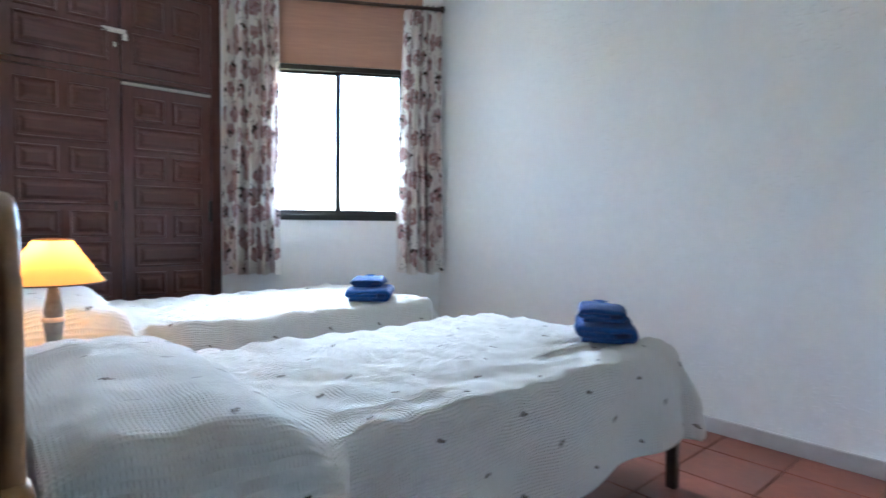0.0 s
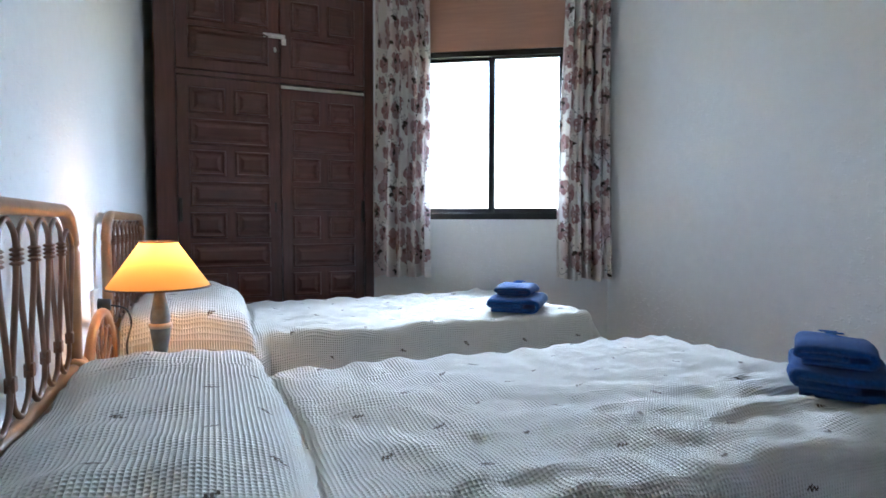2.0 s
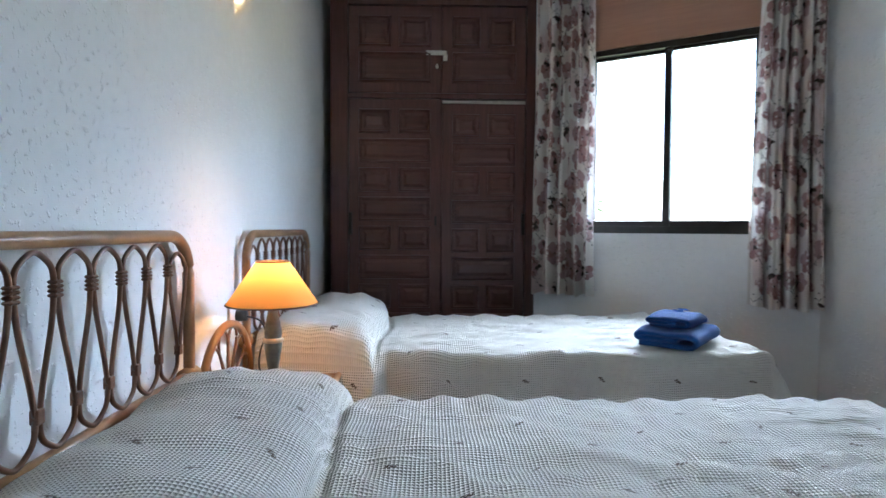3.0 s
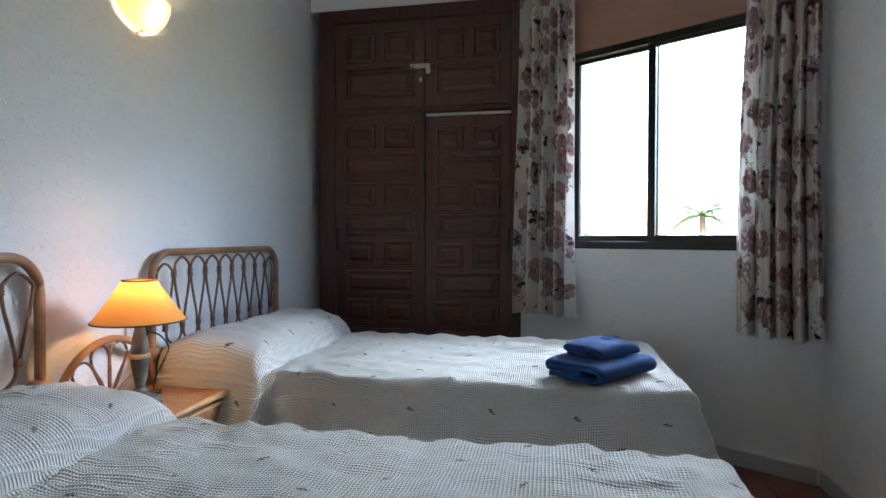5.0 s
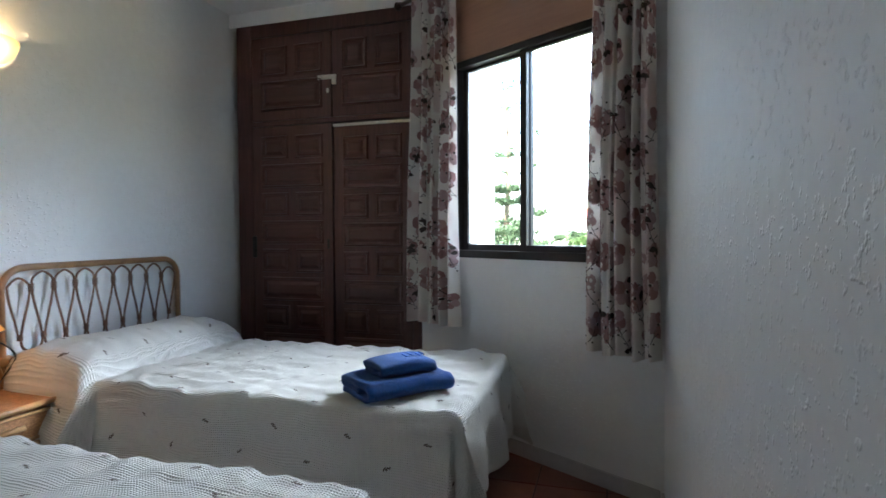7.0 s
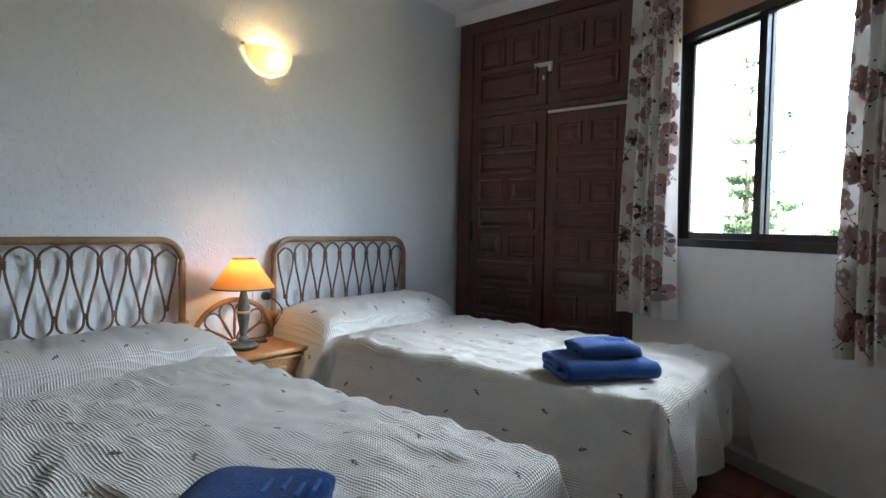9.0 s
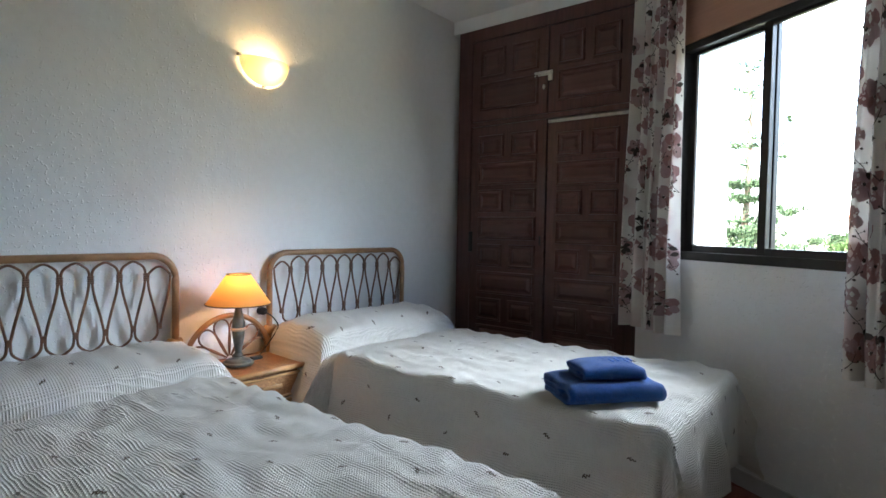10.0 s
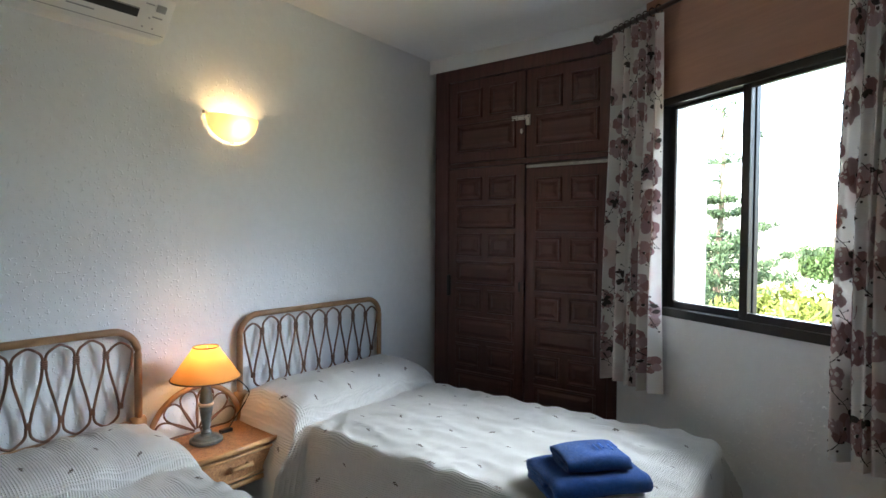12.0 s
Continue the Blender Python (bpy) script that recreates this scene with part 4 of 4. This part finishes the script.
part("glass_bowl", bm, M_GLASSBOWL, sconce, "frosted cream glass", smooth=True)
for y, z in ((-0.135, 0.002), (0.135, 0.002), (0.0, -0.119)):
    part("clip", one_box(0.0, 0.022, y - 0.007, y + 0.007, z - 0.006, z + 0.008, bevel=0.002), M_CHROME, sconce, "small metal clip")
part("back_plate", one_box(0.0, 0.018, -0.045, 0.045, -0.085, -0.030, bevel=0.004), M_PLASTIC, sconce)

# ---- air conditioner ----
AC_Y0, AC_Y1, AC_Z0, AC_Z1 = -2.715, -1.880, 2.150, 2.430
ac = thing("air_conditioner", "white split air conditioner high on the plaster wall", "air conditioner")
prof = [(0.0, AC_Z1), (0.165, AC_Z1), (0.192, AC_Z1 - 0.02), (0.203, AC_Z1 - 0.08), (0.200, AC_Z0 + 0.130), (0.090, AC_Z0), (0.0, AC_Z0)]
bm = bmesh.new()
ends = [[bm.verts.new((x, y, z)) for x, z in prof] for y in (AC_Y0, AC_Y1)]
for k in range(len(prof) - 1):
    bm.faces.new((ends[0][k], ends[1][k], ends[1][k + 1], ends[0][k + 1]))
bm.faces.new(ends[0][::-1])
bm.faces.new(ends[1])
bmesh.ops.bevel(bm, geom=[e for e in bm.edges if abs(e.verts[0].co.y - e.verts[1].co.y) < 1e-6], offset=0.006, segments=2, affect="EDGES")
part("body", bm, M_PLASTIC, ac)


def sloped(a0, a1, n0, n1, y0, y1):
    """A slab on the sloped lower front: a down the slope, n out of it."""
    down, out = Vector((-0.646, 0, -0.763)), Vector((0.763, 0, -0.646))
    b = one_box(a0, a1, n0, n1, y0, y1)
    for w in b.verts:
        q = Vector((0.200, 0, AC_Z0 + 0.130)) + down * w.co.x + out * w.co.y
        w.co = Vector((q.x, w.co.z, q.z))
    bmesh.ops.recalc_face_normals(b, faces=b.faces)
    return b


# Black slab on the slope stands for the shade inside the outlet.
part("slot_shade", sloped(0.012, 0.100, -0.010, 0.003, AC_Y0 + 0.06, AC_Y1 - 0.125), M_BLACK, ac, "black slab for the shade inside the air outlet")
flap = part("flap", sloped(0.008, 0.056, 0.014, 0.019, AC_Y0 + 0.062, AC_Y1 - 0.128), M_PLASTIC, ac, "white louvre flap")
part("louvre", sloped(0.060, 0.064, 0.003, 0.012, AC_Y0 + 0.065, AC_Y1 - 0.130), M_PLASTIC_GREY, ac)
part("flap_hinge", sloped(0.006, 0.014, 0.0, 0.015, AC_Y1 - 0.142, AC_Y1 - 0.134), M_PLASTIC, flap)
part("display", sloped(0.030, 0.058, 0.0, 0.003, AC_Y1 - 0.065, AC_Y1 - 0.030), M_PLASTIC_GREY, ac, "small grey display")
for a, y0, y1 in ((0.034, 0.108, 0.076), (0.088, 0.085, 0.078), (0.080, 0.072, 0.034), (0.128, 0.10, 0.094), (0.128, 0.062, 0.056), (0.118, 0.36, 0.27)):
    part("label_bar", sloped(a, a + 0.005, 0.0, 0.0025, AC_Y1 - y0, AC_Y1 - y1), M_PLASTIC_GREY, ac)
part("seam", sloped(0.150, 0.1525, 0.0, 0.002, AC_Y0 + 0.01, AC_Y1 - 0.01), M_PLASTIC_GREY, ac)


# ---- towels ----
def towel(name, length, width, height, m, seed, label, mark=True):
    """A bath towel folded in three: a thick band rolled back into itself, with soft round folds along both long sides."""
    root = thing(name, label, "towel", m, "folded towels")
    t = height / 3
    w = width / 2 - height / 2
    line = [(w * (1 - 2 * k / 12), t / 2) for k in range(13)]
    line += [(-w - t * math.sin(a), height / 2 - t * math.cos(a)) for a in [math.pi * k / 8 for k in range(1, 8)]]
    line += [(-w + 2 * w * k / 12, height - t / 2) for k in range(13)]
    line += [(w + 0.5 * t * math.sin(a), height - t + 0.5 * t * math.cos(a)) for a in [math.pi * k / 6 for k in range(1, 6)]]
    line += [(w - 1.5 * w * k / 8, height / 2) for k in range(9)]
    section = []
    for side in (1, -1):
        edge = []
        for k, (y, z) in enumerate(line):
            (ya, za), (yb, zb) = line[max(0, k - 1)], line[min(len(line) - 1, k + 1)]
            d = math.hypot(yb - ya, zb - za)
            edge.append((y - side * (zb - za) / d * t * 0.47, z + side * (yb - ya) / d * t * 0.47))
        section.append(edge)
    ring = section[0] + section[1][::-1]
    n, rows = len(ring), 18
    bm = bmesh.new()
    grid = []
    for i in range(rows + 1):
        x = length * (i / rows - 0.5)
        row = []
        for y, z in ring:
            q = Vector((x, y, z)) * 11
            p = Vector((x + (0.007 if i in (0, rows) else 0.002) * noise.noise(q * 2 + Vector((seed, 0, 0))), y, z))
            p += 0.0085 * (z / height + 0.25) * Vector((0, noise.noise(q + Vector((0, seed, 3))), 0.8 * noise.noise(q + Vector((5, 1, seed)))))
            p.z = max(p.z - 0.010 * abs(2 * x / length) ** 4 * z / height, 0.001)
            row.append(bm.verts.new(p))
        grid.append(row)
    for p, q in zip(grid, grid[1:]):
        for k in range(n):
            bm.faces.new((p[k], p[(k + 1) % n], q[(k + 1) % n], q[k]))
    for row in (grid[0], grid[-1]):
        for k in range(n // 2 - 1):
            bm.faces.new((row[k], row[k + 1], row[n - 2 - k], row[n - 1 - k]))
    bmesh.ops.recalc_face_normals(bm, faces=bm.faces)
    body = part("folded_body", bm, M_TOWEL, root, smooth=True)
    if mark:
        bm = bmesh.new()
        for k, (a, b) in enumerate(((0.02, 0.0), (0.045, 0.012), (0.07, -0.004), (0.09, 0.010))):
            box(bm, a - 0.003, a + 0.003, b - 0.022, b + 0.018, height + 0.001, height + 0.0055, bevel=0.001, seg=1)
        part("embroidery", bm, M_TOWEL_MARK, root, "pale blue stitched bars")
    return root


top = TOP + 0.006
towel("bath_towel", 0.335, 0.250, 0.066, pose(1.675, -1.290, top, 0, 0, 50), 1.0, "large folded blue bath towel on the bed by the window", False)
towel("hand_towel", 0.215, 0.180, 0.048, pose(1.680, -1.275, top + 0.066, 0, 0, 46), 2.0, "small folded blue hand towel on a larger one by the window")
towel("bath_towel", 0.280, 0.220, 0.066, pose(1.752, -2.688, top, 0, 0, 36), 3.0, "large folded blue bath towel on the bed by the doorway", False)
towel("hand_towel", 0.200, 0.175, 0.050, pose(1.744, -2.685, top + 0.066, 0, 0, 34), 4.0, "small folded blue hand towel on a larger one by the doorway")

# ---- doorway ----
door = tagged(new("door_1"), label="dark varnished wooden door frame with a metal strike plate", category="door frame", kind="structure")
bm = bmesh.new()
box(bm, -0.150, 0.0, DOOR_Y0 - 0.022, DOOR_Y0, 0, DOOR_H, bevel=0.003)
box(bm, -0.165, -0.110, DOOR_Y0 - 0.034, DOOR_Y0 - 0.022, 0, DOOR_H - 0.012, bevel=0.003)
part("jamb", bm, M_DARKWOOD, door)
part("jamb", one_box(-0.150, 0.0, DOOR_Y1, DOOR_Y1 + 0.022, 0, DOOR_H, bevel=0.003), M_DARKWOOD, door)
part("head_jamb", one_box(-0.150, 0.0, DOOR_Y1 + 0.022, DOOR_Y0 - 0.022, DOOR_H - 0.022, DOOR_H, bevel=0.003), M_DARKWOOD, door)
for x0, x1 in ((0.0, 0.016), (-0.166, -0.150)):
    bm = bmesh.new()
    box(bm, x0, x1, DOOR_Y0 - 0.012, DOOR_Y0 + 0.062, 0, DOOR_H + 0.06, bevel=0.005)
    box(bm, x0, x1, DOOR_Y1 - 0.062, DOOR_Y1 + 0.012, 0, DOOR_H + 0.06, bevel=0.005)
    box(bm, x0, x1, DOOR_Y1 + 0.012, DOOR_Y0 - 0.012, DOOR_H - 0.012, DOOR_H + 0.06, bevel=0.005)
    part("architrave", bm, M_VARNISH, door)
bm = one_box(-0.026, -0.002, DOOR_Y0 - 0.0235, DOOR_Y0 - 0.0215, 0.965, 1.030, bevel=0.001)
part("strike_plate", bm, M_BRONZE, door, "dark strike plate")
part("latch_lip", one_box(-0.006, 0.008, DOOR_Y0 - 0.027, DOOR_Y0 - 0.0236, 0.980, 1.012, bevel=0.001), M_WORN, door, "worn bright metal lip")

# ---- outside ----
structure("ground", one_box(-400, 400, 0.3, 800, -3.6, -3.2), M_GROUND, "dry garden ground below the window", "ground")
structure("wall_outside", one_box(1.40, 1.62, 0.22, 0.77, -3.2, 4.5), M_EXTWALL, "sunlit white rendered wing wall outside the window", "wall")


def leaf_cloud(bm, centre, radii, count, size, rnd):
    """Many small bent leaves scattered through an uneven volume."""
    for _ in range(count):
        d = Vector((rnd.gauss(0, 1), rnd.gauss(0, 1), rnd.gauss(0, 1))).normalized() * rnd.uniform(0.45, 1.0)
        p = Vector(centre) + Vector((d.x * radii[0], d.y * radii[1], d.z * radii[2]))
        m = Matrix.Translation(p) @ Euler((rnd.uniform(0, 6.3), rnd.uniform(0, 6.3), rnd.uniform(0, 6.3))).to_matrix().to_4x4()
        s = size * rnd.uniform(0.6, 1.3)
        vs = [bm.verts.new(m @ Vector(q)) for q in ((-s, 0, 0), (0, -0.35 * s, 0.08 * s), (s, 0, 0), (0, 0.35 * s, 0.08 * s))]
        bm.faces.new((vs[0], vs[1], vs[2]))
        bm.faces.new((vs[0], vs[2], vs[3]))


def conifer(place, height, label):
    root = thing("conifer_tree", label, "tree", Matrix.Translation(place))
    rnd = random.Random(11)
    part("trunk", tube(bmesh.new(), [(0.04 * math.sin(k), 0.03 * math.cos(k), height * k / 10) for k in range(11)], 0.12, 8, taper=0.025), M_BARK, root, smooth=True)
    limbs, leaves = bmesh.new(), bmesh.new()
    # whorls from the thin top down: share of the height, reach, limbs, clumps on a limb
    for share, reach, count, clumps in ((0.985, 0.28, 3, 1), (0.93, 0.22, 3, 1), (0.86, 0.95, 3, 1), (0.79, 0.42, 5, 2), (0.745, 1.0, 3, 1), (0.69, 0.42, 6, 4),
                                        (0.655, 0.36, 6, 4), (0.60, 1.45, 6, 5), (0.565, 0.75, 7, 5), (0.53, 1.80, 8, 7), (0.49, 1.2, 8, 7), (0.45, 1.9, 9, 8),
                                        (0.41, 1.4, 9, 8), (0.37, 1.9, 9, 8), (0.30, 1.9, 9, 7)):
        z = share * height
        for k in range(count):
            a = 2 * math.pi * k / count + rnd.uniform(-0.35, 0.35) + share * 40
            r = reach * rnd.uniform(0.6, 1.12)
            tip = Vector((r * math.cos(a), r * math.sin(a), z + rnd.uniform(0.05, 0.24) * r))
            mid_ = Vector((0.55 * r * math.cos(a), 0.55 * r * math.sin(a), z + rnd.uniform(-0.04, 0.03)))
            tube(limbs, [(0, 0, z), mid_, tip], 0.020, 5, taper=0.007)
            for q in range(clumps):
                p = mid_.lerp(tip, 1.0 if q == 0 else rnd.uniform(-0.5, 0.95))
                w = rnd.uniform(0.09, 0.17)
                leaf_cloud(leaves, p + Vector((0, 0, 0.03)), (w, w, 0.6 * w), 26, 0.050, rnd)
    for q in range(60):
        leaf_cloud(leaves, (0.0, 0.0, rnd.uniform(0.60, 0.93) * height), (0.07, 0.07, 0.12), 6, 0.04, rnd)
    for q in range(110):
        leaf_cloud(leaves, (rnd.gauss(0, 0.2), rnd.gauss(0, 0.2), rnd.uniform(0.3, 0.60) * height), (0.40, 0.40, 0.22), 22, 0.06, rnd)
    part("limbs", limbs, M_LEAF_DARK, root)
    part("crown", leaves, M_LEAF_DARK, root)
    return root


def bush_tree(name, place, trunk, radius, leaves, colour, seed, label):
    root = thing(name, label, "tree", Matrix.Translation(place))
    rnd = random.Random(seed)
    bm = tube(bmesh.new(), [(0, 0, 0), (0.05, 0.02, trunk * 0.5), (0, 0.05, trunk)], 0.10, 8, taper=0.06)
    for k in range(6):
        a = k * 1.05
        tube(bm, [(0, 0.05, trunk * 0.8), (0.5 * radius * math.cos(a), 0.5 * radius * math.sin(a), trunk + 0.3 * radius)], 0.04, 5, taper=0.012)
    part("trunk", bm, M_BARK, root)
    bm = bmesh.new()
    for _ in range(34):
        a, r = rnd.uniform(0, 6.28), radius * math.sqrt(rnd.random())
        leaf_cloud(bm, (r * math.cos(a), r * math.sin(a), trunk + rnd.uniform(-0.25, 0.75) * radius * (1 - 0.5 * r / radius)),
                   (0.34 * radius,) * 2 + (0.26 * radius,), leaves, 0.075, rnd)
    part("crown", bm, colour, root)
    return root


conifer((0.25, 9.0, -3.2), 7.6, "slender conifer with sparse tiered branches in the garden")
bush_tree("garden_tree", (1.85, 6.3, -3.2), 2.92, 1.2, 260, M_LEAF_YELLOW, 5, "round yellow-green garden tree below the window")
bush_tree("garden_tree", (2.30, 14.0, -3.2), 3.75, 0.95, 170, M_LEAF, 9, "leafy green garden tree")

palm = thing("palm_tree", "palm tree with a fan of green fronds", "tree", Matrix.Translation((9.0, 26.0, -3.2)))
part("trunk", tube(bmesh.new(), [(0, 0, 0), (0.1, 0, 2.6), (0.05, 0, 5.4)], 0.22, 10, taper=0.16), M_BARK, palm, smooth=True)
rnd = random.Random(4)
for k in range(34):
    a, lift = k * 2.4, rnd.uniform(-0.1, 1.6)
    bm = bmesh.new()
    spine = [Vector((f * 1.5 * math.cos(a), f * 1.5 * math.sin(a), 5.4 + lift * f * 1.2 - 0.8 * f * f)) for f in (0, 0.25, 0.5, 0.75, 1.0)]
    tube(bm, spine, 0.025, 4, taper=0.008)
    side = Vector((-math.sin(a), math.cos(a), 0))
    for q in range(22):
        f = 0.25 + 0.75 * q / 21
        p = spine[0].lerp(spine[-1], f)
        p.z = 5.4 + lift * f * 1.2 - 0.8 * f * f
        for sg in (-1, 1):
            tip = p + side * sg * 0.34 * (1.15 - f * 0.5) + Vector((0.1 * math.cos(a), 0.1 * math.sin(a), -0.10))
            b0 = p + Vector((0.075 * math.cos(a), 0.075 * math.sin(a), 0))
            bm.faces.new([bm.verts.new(w) for w in (p, b0, tip)])
    part("frond", bm, M_LEAF, palm)

house = thing("white_house", "white rendered house with a red clay roof beyond the garden", "house", Matrix.Translation((6.0, 42.0, -3.2)))
part("wall", one_box(-6, 6, 0, 7, 0, 5.4), M_EXTWALL, house)
bm = bmesh.new()
pts = [bm.verts.new(p) for p in ((-6.4, -0.4, 5.4), (6.4, -0.4, 5.4), (6.4, 7.4, 5.4), (-6.4, 7.4, 5.4), (-4, 3.5, 7.4), (4, 3.5, 7.4))]
for ids in ((0, 1, 5, 4), (1, 2, 5), (2, 3, 4, 5), (3, 0, 4), (3, 2, 1, 0)):
    bm.faces.new([pts[k] for k in ids])
part("roof", bm, M_ROOF, house)
for x in (-4.2, -1.4, 1.4, 4.2):
    w = part("window", one_box(x - 0.5, x + 0.5, -0.04, 0.02, 3.3, 4.6, bevel=0.01), M_BRONZE, house)
    part("sill", one_box(x - 0.6, x + 0.6, -0.10, -0.041, 3.2, 3.3), M_EXTWALL, w)

# ---- floor tiles ----
TILE = 0.30
tile_mesh = mesh_of("floor_tile", one_box(-TILE / 2 + 0.003, TILE / 2 - 0.003, -TILE / 2 + 0.003, TILE / 2 - 0.003, -0.012, 0.0, bevel=0.002, seg=1), M_TILE)
nx, ny = 10, 14
for i in range(-1, nx - 1):
    for j in range(ny):
        x, y = 0.15 + TILE * i, BACK + 0.10 + TILE * j
        if x + TILE / 2 > RIGHT + 0.09 or y > 0.40:
            continue
        piece("floor_tile", tile_mesh, floor, (x, y, 0.0))
